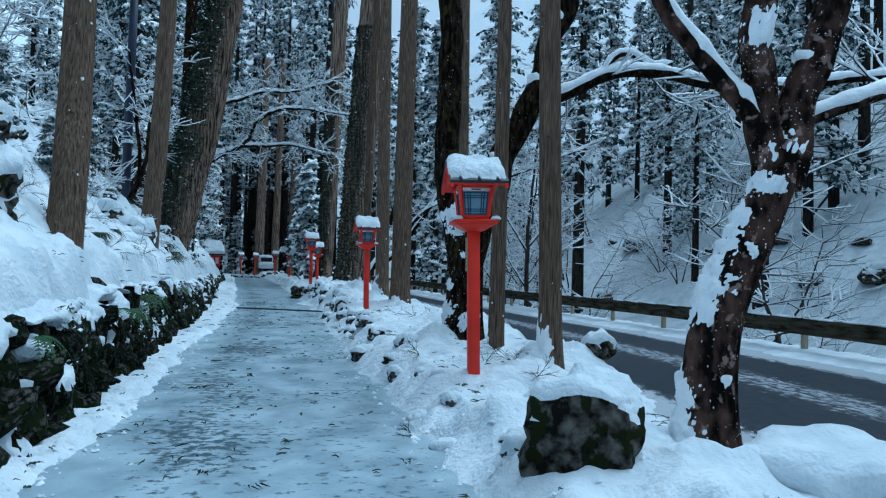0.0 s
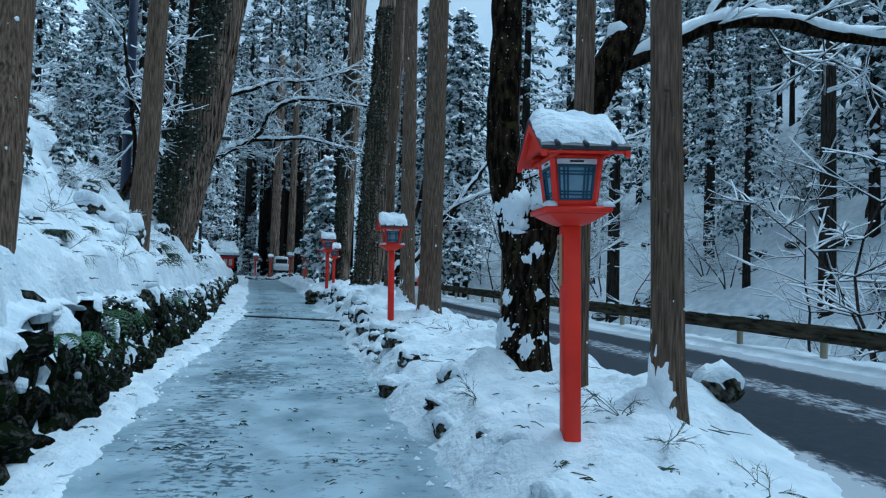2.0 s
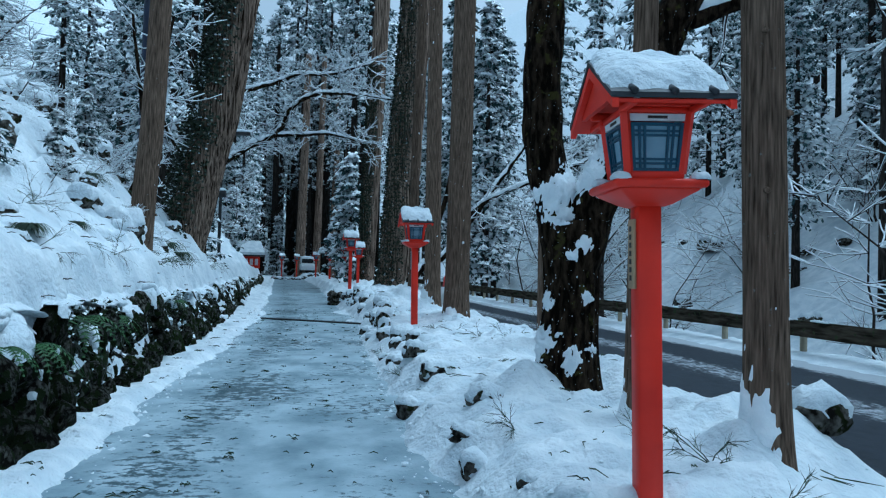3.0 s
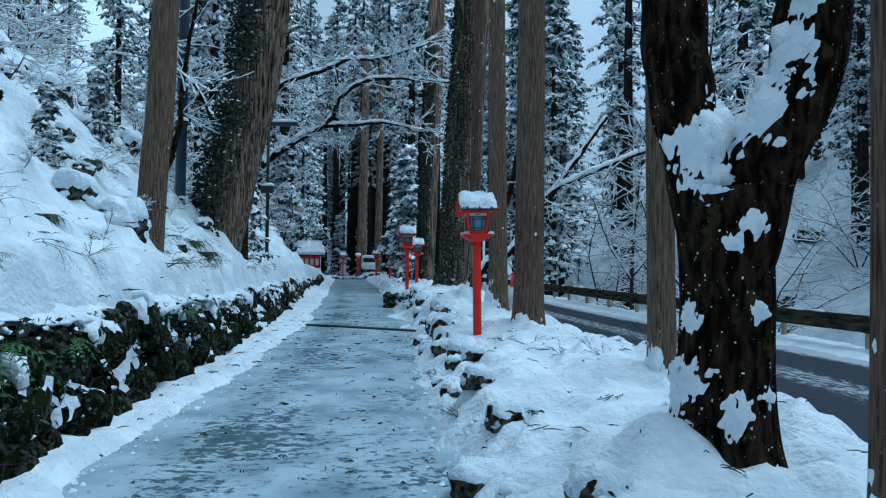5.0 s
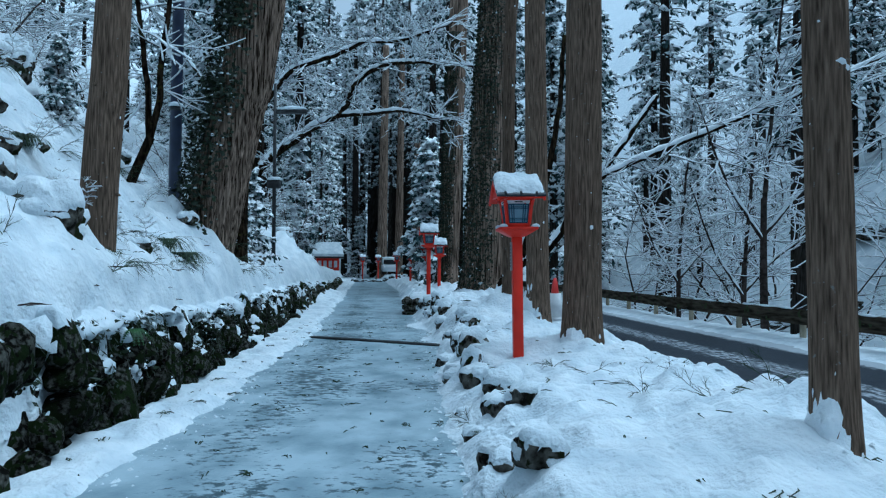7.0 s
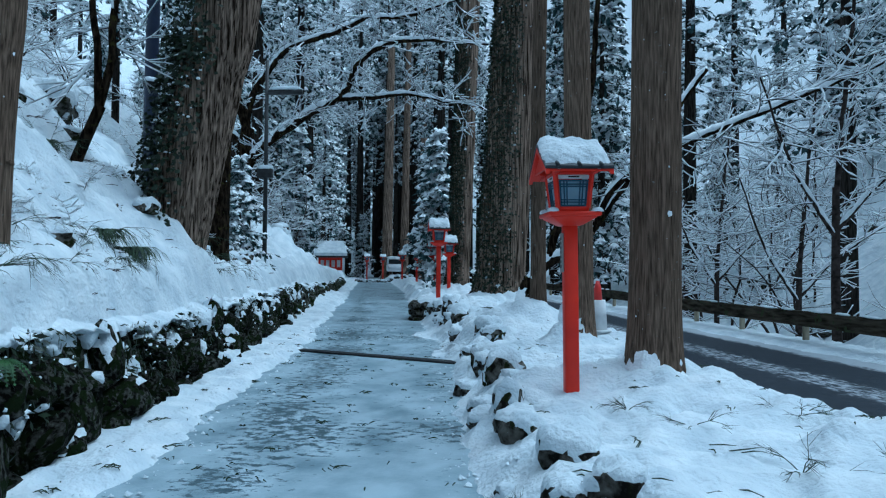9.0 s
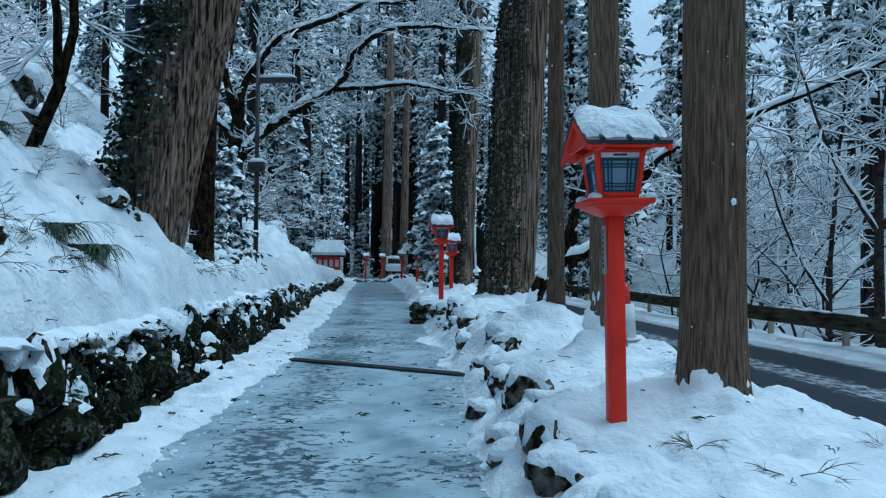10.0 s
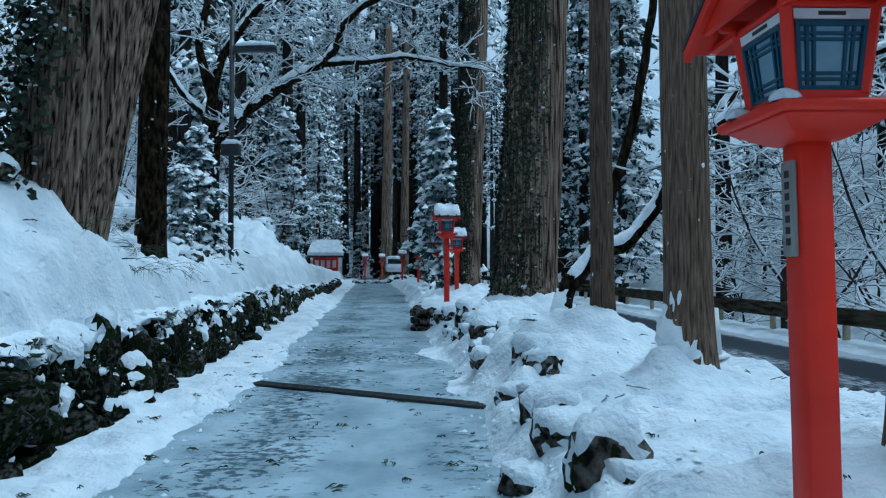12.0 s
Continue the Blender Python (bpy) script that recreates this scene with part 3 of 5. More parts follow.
for i, (x, y, size) in enumerate(((0.3, 16.85, 0.4), (0.16, 21.3, 0.5), (0.22, 20.9, 0.42), (0.29, 18.1, 0.45), (0.1, 19.6, 0.4), (-0.05, 22.4, 0.45), (0.75, 14.6, 0.35), (0.6, 15.3, 0.4), (-0.3, 24.0, 0.5), (-0.6, 25.3, 0.5), (-0.2, 23.2, 0.4))):
    boulder(x, y, size, "dark mossy edging stone standing up out of the snow", 300 + i, 0.66, 37 * i, (0.7, 1.0, 0.95), (0.48, 0.54, 0.45)[i % 3], "stones along the verge")
rng = random.Random(12)
for i in range(44):
    y = rng.uniform(8, 40)
    x = wall_l(y) - rng.uniform(1.0, 7)
    boulder(x, y, rng.uniform(0.35, 1.0), "dark rock jutting from the snowy bank", 130 + i, 0.55, rng.uniform(0, 90), (1.0, 1, 0.8), rng.choice((0.52, 0.58, 0.62)), "rocks on the bank")
for i in range(54):
    y = rng.uniform(9.5, 27)
    x = wall_l(y) - rng.uniform(0.7, 4.5)
    boulder(x, y, rng.uniform(0.18, 0.34), "small dark rock showing through the bank's snow", 400 + i, 0.5, rng.uniform(0, 90), (1.2, 1, 0.8), rng.choice((0.46, 0.54)), "rocks on the bank")
rng = random.Random(13)
for i in range(22):
    y = rng.uniform(10, 44)
    x = road_f(y) + rng.uniform(7, 15)
    boulder(x, y, rng.uniform(0.5, 1.2), "dark rock on the far snowy slope", 170 + i, 0.25, rng.uniform(0, 90), (1.3, 1, 0.6), 0.5, "rocks on the far slope")

# stacked kerb stones round the third lantern
plat = thing("stone_platform", (-0.95, 29.75, -0.08), "low platform of stacked dark stones under snow", "platform")
rng = random.Random(5)
for k in range(3):
    for i in range(6):
        for side in (0, 1):
            s = Shape()
            px = -0.75 + 0.28 * i if side == 0 else -0.75 - 0.02 * k
            pyy = -1.35 + 0.04 * k if side == 0 else -1.1 + 0.4 * i
            me = shapes[rng.randrange(10)]
            sx, sy = (0.3, 0.3) if side == 0 else (0.3, 0.42)
            s.add([(px + q.co.x * sx * 1.15, pyy + q.co.y * sy * 1.1, 0.1 + 0.18 * k + q.co.z * 0.23) for q in me.vertices], [tuple(f.vertices) for f in me.polygons])
            part("stone", s, ROCK, plat)
s = Shape()
snow_lump(s, 0.1, -0.15, 0.46, 1.0, 1.3, 0.2, 3.3, 28)
part("snow_cap", s, DIMMED_SNOW, plat)
for i in range(9):
    boulder(-10.3 + i * 0.55, 65 + rng.uniform(-0.2, 0.2), 0.5, "kerb stone at the end of the path under snow", 210 + i, 0.2, 0, (1.1, 0.8, 0.7), 0.5, "kerb stones at the path end")

# drain channel across the path
a, b = Vector((-2.95, 22.1, 0.012)), Vector((-0.3, 21.0, 0.012))
drain = thing("drain_channel", a, "dark iron drain cover laid across the path", "drain", turn=math.degrees(math.atan2(b.y - a.y, b.x - a.x)))
length = (b - a).length
for i in range(4):
    s = Shape()
    s.box(0, -0.09 + i * 0.05, -0.01, length, -0.065 + i * 0.05, 0.022, bevel=0.004)
    part("bar", s, IRON, drain)
for i in range(14):
    s = Shape()
    s.box(length * i / 14 + 0.05, -0.09, -0.01, length * i / 14 + 0.08, 0.09, 0.014, bevel=0.003)
    part("cross_bar", s, IRON, drain)


# ---- lanterns ----
def lantern(grey=False):
    """A vermilion post lantern: square post, flared tray, tapered lamp house with lattice panes, gabled roof under snow."""
    t = thing("post_lantern", (0, 0, 0), "vermilion wooden post lantern with blue lattice panes and snowy gable roof", "lantern", "lanterns along the path")
    s = Shape()
    s.box(-0.058, -0.058, -0.35, 0.058, 0.058, 1.43, bevel=0.008)
    part("post", s, VERMILION, t)
    tray = Shape()
    tray.box(-0.085, -0.085, 1.4, 0.085, 0.085, 1.475, taper=0.12, bevel=0.01)
    tray = part("tray", tray, VERMILION, t)
    s = Shape()
    s.box(-0.222, -0.222, 1.476, 0.222, 0.222, 1.515, bevel=0.01)
    part("tray_board", s, VERMILION, tray)
    for k, (lx, ly) in enumerate(((-0.18, -0.18), (0.19, -0.19), (-0.19, 0.1))):
        s = Shape()
        snow_lump(s, lx, ly, 1.515, 0.05, 0.04, 0.035, k * 2.2, 9)
        part("snow_patch", s, DIMMED_SNOW, tray)
    house = Shape()
    house.box(-0.135, -0.135, 1.515, 0.135, 0.135, 1.56, taper=0.006)
    house = part("lamp_house", house, VERMILION, t)
    s = Shape()
    s.box(-0.17, -0.17, 1.83, 0.17, 0.17, 1.86)
    part("top_rail", s, VERMILION, house)
    for sx in (-1, 1):
        for sy in (-1, 1):
            s = Shape()
            s.tube([(sx * 0.125, sy * 0.125, 1.55), (sx * 0.155, sy * 0.155, 1.84)], 0.026, 4)
            part("corner_post", s, VERMILION, house, smooth=False)
    for k in range(4):
        turn = Matrix.Rotation(k * math.pi / 2, 4, "Z")

        def face(sh, x0, x1, z0, z1, out, thick):
            q = []
            for zz, xx, d in ((z0, x0, 0), (z0, x1, 0), (z1, x1, 0), (z1, x0, 0), (z0, x0, thick), (z0, x1, thick), (z1, x1, thick), (z1, x0, thick)):
                grow = 1 + 0.2 * (zz - 1.56) / 0.27
                q.append(turn @ Vector((xx * grow, -(0.118 + 0.03 * (zz - 1.56) / 0.27) - out - d, zz)))
            sh.add([tuple(p) for p in q], [(0, 3, 2, 1), (4, 5, 6, 7), (0, 1, 5, 4), (1, 2, 6, 5), (2, 3, 7, 6), (3, 0, 4, 7)])

        pane = Shape()
        face(pane, -0.108, 0.108, 1.56, 1.78, 0, 0.004)
        pane = part("pane", pane, PAPER, house, "white paper pane", False)
        s = Shape()
        for x0, x1, z0, z1 in ((-0.11, -0.096, 1.56, 1.785), (0.096, 0.11, 1.56, 1.785), (-0.096, 0.096, 1.56, 1.574), (-0.096, 0.096, 1.771, 1.785)):
            face(s, x0, x1, z0, z1, 0.004, 0.014)
        for q in (-0.072, -0.05, 0.05, 0.072):
            face(s, q - 0.005, q + 0.005, 1.574, 1.771, 0.004, 0.009)
        for q in (1.597, 1.617, 1.728, 1.748):
            face(s, -0.096, 0.096, q - 0.005, q + 0.005, 0.004, 0.0075)
        part("lattice", s, INDIGO, pane, "blue wooden lattice", False)
        s = Shape()
        face(s, -0.112, 0.112, 1.793, 1.826, 0.004, 0.01)
        band = part("white_band", s, WHITE_PAINT, house, "white band with dark slot", False)
        s = Shape()
        face(s, -0.04, 0.04, 1.804, 1.817, 0.014, 0.002)
        part("slot", s, INK, band, "", False)
    # roof: ridge across the path, gables to either side
    ez, rz, hx, hy = 1.88, 2.09, 0.285, 0.36
    for sx in (-1, 1):
        x0, x1 = sx * (hx - 0.06), sx * (hx - 0.035)
        gable = Shape()
        gable.add([(x0, -0.25, ez - 0.005), (x0, 0.25, ez - 0.005), (x0, 0, rz - 0.06), (x1, -0.25, ez - 0.005), (x1, 0.25, ez - 0.005), (x1, 0, rz - 0.06)], [(0, 1, 2), (3, 5, 4), (0, 3, 4, 1), (1, 4, 5, 2), (2, 5, 3, 0)])
        part("gable_board", gable, VERMILION, t, "", False)
        beam = Shape()
        beam.box(-hx + 0.06, sx * 0.165 - 0.015, ez - 0.022, hx - 0.06, sx * 0.165 + 0.015, ez + 0.02)
        part("eaves_beam", beam, VERMILION, t, "", False)
    for sy in (-1, 1):
        s = Shape()
        s.add([(-hx, sy * hy, ez - 0.03), (hx, sy * hy, ez - 0.03), (hx, 0, rz), (-hx, 0, rz), (-hx, sy * hy, ez - 0.005), (hx, sy * hy, ez - 0.005), (hx, 0, rz + 0.026), (-hx, 0, rz + 0.026)],
              [(0, 3, 2, 1), (4, 5, 6, 7), (0, 1, 5, 4), (2, 3, 7, 6), (0, 4, 7, 3), (1, 2, 6, 5)])
        part("roof_slope", s, ROOF_COPPER, t, "thin dark metal roof", False)
        s = Shape()
        s.add([(-hx + 0.02, sy * (hy - 0.012), ez - 0.05), (hx - 0.02, sy * (hy - 0.012), ez - 0.05), (hx - 0.02, 0, rz - 0.02), (-hx + 0.02, 0, rz - 0.02), (-hx + 0.02, sy * (hy - 0.01), ez - 0.033), (hx - 0.02, sy * (hy - 0.01), ez - 0.033), (hx - 0.02, 0, rz - 0.004), (-hx + 0.02, 0, rz - 0.004)],
              [(0, 3, 2, 1), (4, 5, 6, 7), (0, 1, 5, 4), (2, 3, 7, 6), (0, 4, 7, 3), (1, 2, 6, 5)])
        part("soffit", s, VERMILION, t, "", False)
        for x in (-0.18, 0.0, 0.18):
            s = Shape()
            s.tube([(x, sy * (hy + 0.012), ez - 0.004), (x, sy * (hy - 0.05), ez + 0.03)], 0.016, 8)
            part("roof_stud", s, ROOF_COPPER, t)
        for x in (-0.165, 0.165):
            s = Shape()
            s.box(x - 0.016, sy * 0.24 - 0.1, ez - 0.05, x + 0.016, sy * 0.24 + 0.1, ez - 0.02)
            rafter = part("rafter", s, VERMILION, t, "", False)
            s = Shape()
            s.box(x - 0.014, sy * 0.343 - 0.003, ez - 0.048, x + 0.014, sy * 0.343 + 0.003, ez - 0.022, bevel=0.002)
            part("rafter_end", s, WHITE_PAINT, rafter, "white painted rafter end", False)
    for sx in (-1, 1):
        for sy in (-1, 1):
            s = Shape()
            x0, x1 = sorted((sx * (hx - 0.004), sx * (hx - 0.034)))
            s.add([(x0, sy * (hy + 0.0), ez - 0.075), (x1, sy * (hy + 0.0), ez - 0.075), (x1, 0, rz - 0.055), (x0, 0, rz - 0.055), (x0, sy * (hy + 0.0), ez - 0.034), (x1, sy * (hy + 0.0), ez - 0.034), (x1, 0, rz - 0.004), (x0, 0, rz - 0.004)],
                  [(0, 3, 2, 1), (4, 5, 6, 7), (0, 1, 5, 4), (2, 3, 7, 6), (0, 4, 7, 3), (1, 2, 6, 5)])
            part("bargeboard", s, VERMILION, t, "", False)
    # snow on the roof, following both slopes with a rounded rim
    s = Shape()
    nx, ny = 18, 20
    top, low = [], []
    for j in range(ny + 1):
        for i in range(nx + 1):
            fx, fy = i / nx * 2 - 1, j / ny * 2 - 1
            rim = max(0.0, 1 - max(abs(fx) ** 6, abs(fy) ** 6)) ** 0.5
            jit = 0.018 * noise.noise(Vector((fx * 4, fy * 4, 1.5)))
            x, y = fx * (hx - 0.005) + jit, fy * (hy - 0.03) + jit * 1.4
            base = rz + 0.026 - (rz - ez + 0.03) * abs(y) / hy
            top.append((x, y, base - 0.004 + rim * (0.1 + 0.035 * noise.noise(Vector((fx * 2.2, fy * 2.2, 0.3))) - 0.03 * (1 - abs(fy)))))
    s.add(top, [(j * (nx + 1) + i, j * (nx + 1) + i + 1, (j + 1) * (nx + 1) + i + 1, (j + 1) * (nx + 1) + i) for j in range(ny) for i in range(nx)])
    part("roof_snow", s, DIMMED_SNOW, t, "thick cushion of snow on the roof")
    s = Shape()
    s.box(-0.078, -0.036, 1.0, -0.06, 0.036, 1.34, bevel=0.004)
    plaque = part("plaque", s, GREY_PLAQUE if grey else PLAQUE, t, "grey weathered name plaque" if grey else "pale wooden name plaque")
    for q in range(7):
        s = Shape()
        s.box(-0.0805, -0.015, 1.04 + q * 0.04, -0.078, 0.012, 1.066 + q * 0.04, bevel=0.001)
        part("written_mark", s, INK, plaque, "dark written mark", False)
    return t


first = lantern()
first.matrix_basis = pose(1.69, 7.92, 0.36, 0, -1.3, -1)
second = lantern(True)
second.matrix_basis = pose(0.845, 17.08, 0.39, 0, -0.9, 7)
for x, y, z, rot in ((-1.15, 29.2, 0.56, 9), (-1.145, 34.5, 0.35, 10), (-2.1, 40, 0.35, 12), (-3.97, 51, 0.35, 12), (-5.93, 59.6, 0.3, 14), (-9.44, 73.1, 0.3, 14), (-10.6, 71, 0.3, 12)):
    copy_thing(second, pose(x, y, z, 0, 0, rot))


# ---- trees ----
def bark_ridges(depth, freq, seed, flat=0.25):
    def bump(ang, s):
        return np.array([1 + depth * (1 - 2 * abs(noise.noise(Vector((math.cos(a) * freq, math.sin(a) * freq, s * 0.35 + seed))))) + depth * flat * 3 * noise.noise(Vector((math.cos(a) * 1.3, math.sin(a) * 1.3, s * 0.8 + seed))) for a in ang])
    return bump


def snow_pads(rings, rule, thick):
    """Snow stuck to a trunk: pads that swell where rule(place, outward) is above zero and end flush with the bark."""
    s = Shape()
    k, n, _ = rings.shape
    mid = rings.mean(axis=1, keepdims=True)
    out = rings - mid
    out /= np.linalg.norm(out, axis=2, keepdims=True) + 1e-9
    w = np.array([[rule(rings[a, b], out[a, b]) for b in range(n)] for a in range(k)])
    v = rings + out * (np.clip(w, -0.15, 1) * thick)[:, :, None] + np.array((0, 0, 1)) * (np.clip(w, 0, 1) * thick * 0.5)[:, :, None]
    used, verts, faces = {}, [], []

    def use(a, b):
        if (a, b) not in used:
            used[a, b] = len(verts)
            verts.append(v[a, b])
        return used[a, b]

    for a in range(k - 1):
        for b in range(n):
            q = ((a, b), (a, (b + 1) % n), (a + 1, (b + 1) % n), (a + 1, b))
            if max(w[p] for p in q) > 0:
                faces.append([use(*p) for p in q])
    s.add(verts, faces)
    return s


def flecks(shape, rings, count, rng, size, facing=(0, -1, 0), spread=-0.2):
    """Small flakes of snow caught in the bark."""
    k, n, _ = rings.shape
    mid = rings.mean(axis=1)
    while count:
        a, b = rng.randrange(k), rng.randrange(n)
        out = Vector(rings[a, b] - mid[a]).normalized()
        if out.dot(Vector(facing)) < spread:
            continue
        nxt = rings[min(a + 1, k - 1), (b + 1) % n]
        c, r = Vector(rings[a, b]).lerp(Vector(nxt), rng.random()), size * rng.random() ** 2 * 2.4 + size * 0.3
        c = c.lerp(Vector(rings[a, (b + 1) % n]), rng.random() * 0.8)
        side = out.cross(Vector((0, 0, 1))).normalized()
        up = side.cross(out)
        wide, tall = rng.uniform(0.5, 1.6), rng.uniform(0.5, 1.8)
        ring = [c + (side * math.cos(t) * wide + up * math.sin(t) * tall) * r * rng.uniform(0.6, 1.2) for t in (0, 1.25, 2.5, 3.8, 5.0)]
        shape.add([tuple(p) for p in ring] + [tuple(c + out * r * 0.7)], [(i, (i + 1) % 5, 5) for i in range(5)])
        count -= 1


def trunk_tree(name, label, pts, r0, r1, bark, seed, sides=36, ridge=0.06, freq=7, flare=0.5, step=0.14, pads=None, dots=0, group="", knots=0, thick=0.04):
    """A tall bare trunk along points of the world; its crown is above the view."""
    base = Vector(pts[0])
    t = thing(name, base, label, "tree", group)
    curve = bend([Vector(p) - base for p in pts], step)
    z = curve[:, 2]
    f = np.clip(z / max(z.max(), 0.1), 0, 1)
    rads = (r0 + (r1 - r0) * f) * (1 + flare * np.exp(-np.clip(z, 0, None) / 0.28))
    curve = np.concatenate([[curve[0] - (0, 0, 0.35)], curve])
    rads = np.concatenate([[rads[0] * 1.08], rads])
    s = Shape()
    rings = s.tube(curve, rads, sides, bark_ridges(ridge, freq, seed))
    trunk = part("trunk", s, bark, t)
    if pads:
        sn = snow_pads(rings, pads, thick)
        if sn.f:
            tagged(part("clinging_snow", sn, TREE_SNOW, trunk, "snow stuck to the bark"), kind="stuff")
    rng = random.Random(seed)
    if dots:
        s = Shape()
        flecks(s, rings, dots * 3 // 4, rng, 0.009)
        tagged(part("snow_dusting", s, TREE_SNOW, trunk), kind="stuff")
    for i in range(knots):
        k, b = rng.randrange(8, len(rings) - 2), rng.randrange(sides)
        c = Vector(rings[k, b])
        out = (c - Vector(rings[k].mean(axis=0))).normalized()
        s = Shape()
        s.tube([c - out * 0.03, c + out * 0.02, c + out * rng.uniform(0.03, 0.06) - Vector((0, 0, 0.01))], (0.03, 0.02, 0.009), 7)
        part("branch_stub", s, bark, trunk)
    return t, trunk, rings


def facing_rule(direction, seed, upto, amount=0.2, scale=3.0):
    d = Vector(direction).normalized()

    def rule(p, out):
        return (Vector(out).dot(d) * 0.6 - 0.62 + amount + 0.95 * noise.noise(Vector(p) * scale + Vector((seed, 0, 0))) + 0.32 * noise.noise(Vector(p) * scale * 3 + Vector((0, seed, 0))) + 0.3 * noise.noise(Vector(p) * scale * 8) - max(0.0, p[2] - upto) * 0.9)
    return rule


def patch_rule(patches, base, seed, rule=None):
    """Snow held in crooks: ragged patches round given places."""
    spots = [(Vector(p[:3]) - Vector(base), p[3]) for p in patches]

    def mixed(p, out):
        q = Vector(p)
        ragged = 0.55 * noise.noise(q * 7 + Vector((seed, 0, 0))) + 0.55 * noise.noise(q * 17) + 0.6 * noise.noise(q * 38)
        w = max(0.9 - (q - c).length / r for c, r in spots) + ragged
        return max(w, rule(p, out)) if rule else w
    return mixed


def cone_rule(direction, seed, height):
    """Snow banked against one side of a trunk's foot."""
    d = Vector(direction).normalized()

    def rule(p, out):
        return Vector(out).dot(d) * 0.8 + 0.1 + 0.6 * noise.noise(Vector(p) * 4 + Vector((seed, 0, 0))) + 0.45 * noise.noise(Vector(p) * 13) + 0.4 * noise.noise(Vector(p) * 31) - max(0.0, p[2]) / height * 1.3
    return rule


def standing(x, y, dx, dy, h, kink=0.0):
    z = on_ground(x, y)
    return [(x, y, z - 0.12), (x + dx * 0.3 + kink, y + dy * 0.3, z + h * 0.3), (x + dx * 0.65, y + dy * 0.65, z + h * 0.65), (x + dx, y + dy, z + h)]


SLIM = "slender grey-brown cedar trunk with snow banked at its foot"
trunk_tree("cedar_tree", SLIM, standing(2.7, 8.6, -0.2, 0.1, 11), 0.13, 0.09, YOUNG_BARK, 1, 44, 0.03, 6, 0.25, pads=cone_rule((-1, -0.3, 0), 1, 0.75), dots=25, group="slender cedars on the verge", step=0.06, knots=10, thick=0.07)
trunk_tree("cedar_tree", SLIM, standing(2.32, 9.72, 0.05, 0.1, 11, 0.02), 0.1, 0.075, YOUNG_BARK, 2, 24, 0.03, 6, 0.25, pads=cone_rule((-1, 0, 0), 4, 0.5), dots=20, group="slender cedars on the verge", step=0.06, knots=8, thick=0.06)
trunk_tree("cedar_tree", SLIM, standing(2.42, 13.1, -0.1, 0.2, 12), 0.125, 0.1, YOUNG_BARK, 3, 44, 0.035, 6, 0.18, pads=cone_rule((-1, -0.2, 0), 7, 0.6), dots=40, group="slender cedars on the verge", step=0.06, knots=10, thick=0.07)
trunk_tree("cedar_tree", "brown cedar trunk with snow clinging at its foot", standing(1.68, 17.6, 0.1, 0.1, 15), 0.235, 0.17, YOUNG_BARK, 4, 56, 0.035, 7, 0.25, pads=cone_rule((-0.5, -1, 0), 3, 0.35), dots=90, group="slender cedars on the verge", step=0.06, knots=16, thick=0.09)
trunk_tree("cedar_tree", SLIM, standing(1.36, 20.2, -0.15, 0.1, 14), 0.19, 0.13, YOUNG_BARK, 5, 48, 0.035, 7, 0.3, pads=cone_rule((-1, -0.4, 0), 2, 0.9), dots=60, group="slender cedars on the verge", step=0.06, knots=12, thick=0.09)
trunk_tree("cedar_tree", SLIM, standing(0.95, 21.85, 0.15, 0, 13, -0.05), 0.12, 0.09, YOUNG_BARK, 6, 24, 0.03, 6, 0.2, dots=40, group="slender cedars on the verge", step=0.06, knots=10)
mossy = []
mossy.append(trunk_tree("cedar_tree", "huge old cedar with deeply furrowed reddish bark", standing(0.5, 27.7, 0.95, 0, 18), 0.55, 0.42, CEDAR_BARK, 7, 96, 0.1, 15, 0.35, dots=160, group="old cedars"))
mossy.append(trunk_tree("cedar_tree", "tall old cedar with furrowed bark behind the lanterns", standing(-0.85, 35.5, 0.7, 0, 20), 0.37, 0.31, CEDAR_BARK, 8, 72, 0.1, 13, 0.18, dots=90, group="old cedars"))
for x, y, r in ((-9.6, 76.5, 0.5), (-8.0, 77.5, 0.42), (-6.4, 79, 0.4), (-4.6, 74, 0.38), (-3.9, 63, 0.3)):
    trunk_tree("cedar_tree", "tall straight cedar trunk at the far end of the path", standing(x, y, 0.3, 0, 24), r, r * 0.6, CEDAR_BARK, int(y), 32, 0.08, 9, 0.2, step=0.5, group="old cedars")
trunk_tree("cedar_tree", "brown cedar leaning over the snowy bank", [(-2.85, 9.5, 1.1), (-2.86, 9.7, 2.5), (-2.93, 9.95, 4.0), (-3.0, 10.3, 9)], 0.2, 0.14, YOUNG_BARK, 9, 32, 0.03, 6, 0.2, dots=70, group="cedars on the bank", knots=8)
trunk_tree("cedar_tree", "brown cedar trunk on the snowy bank", [(-3.86, 16.2, 1.2), (-3.78, 16.2, 2.8), (-3.68, 16.2, 4.4), (-3.5, 16.3, 12)], 0.195, 0.14, YOUNG_BARK, 10, 32, 0.03, 6, 0.2, dots=50, group="cedars on the bank", knots=12)
big, big_trunk, rings = trunk_tree("cedar_tree", "huge leaning cedar, furrowed grey bark, ivy-dark on one side", [(-4.74, 20.95, 1.2), (-4.42, 20.95, 2.6), (-4.06, 20.95, 4.2), (-3.76, 20.95, 5.6), (-2.7, 21, 13)], 0.45, 0.34, CEDAR_BARK, 11, 96, 0.11, 15, 0.25, group="old cedars")
trunk_tree("cedar_tree", "dark red-brown cedar trunk behind a larger one", standing(-5.05, 23.7, 0.2, 0, 13), 0.2, 0.15, DARK_BARK, 12, 28, 0.04, 7, 0.2, dots=60, group="cedars on the bank")


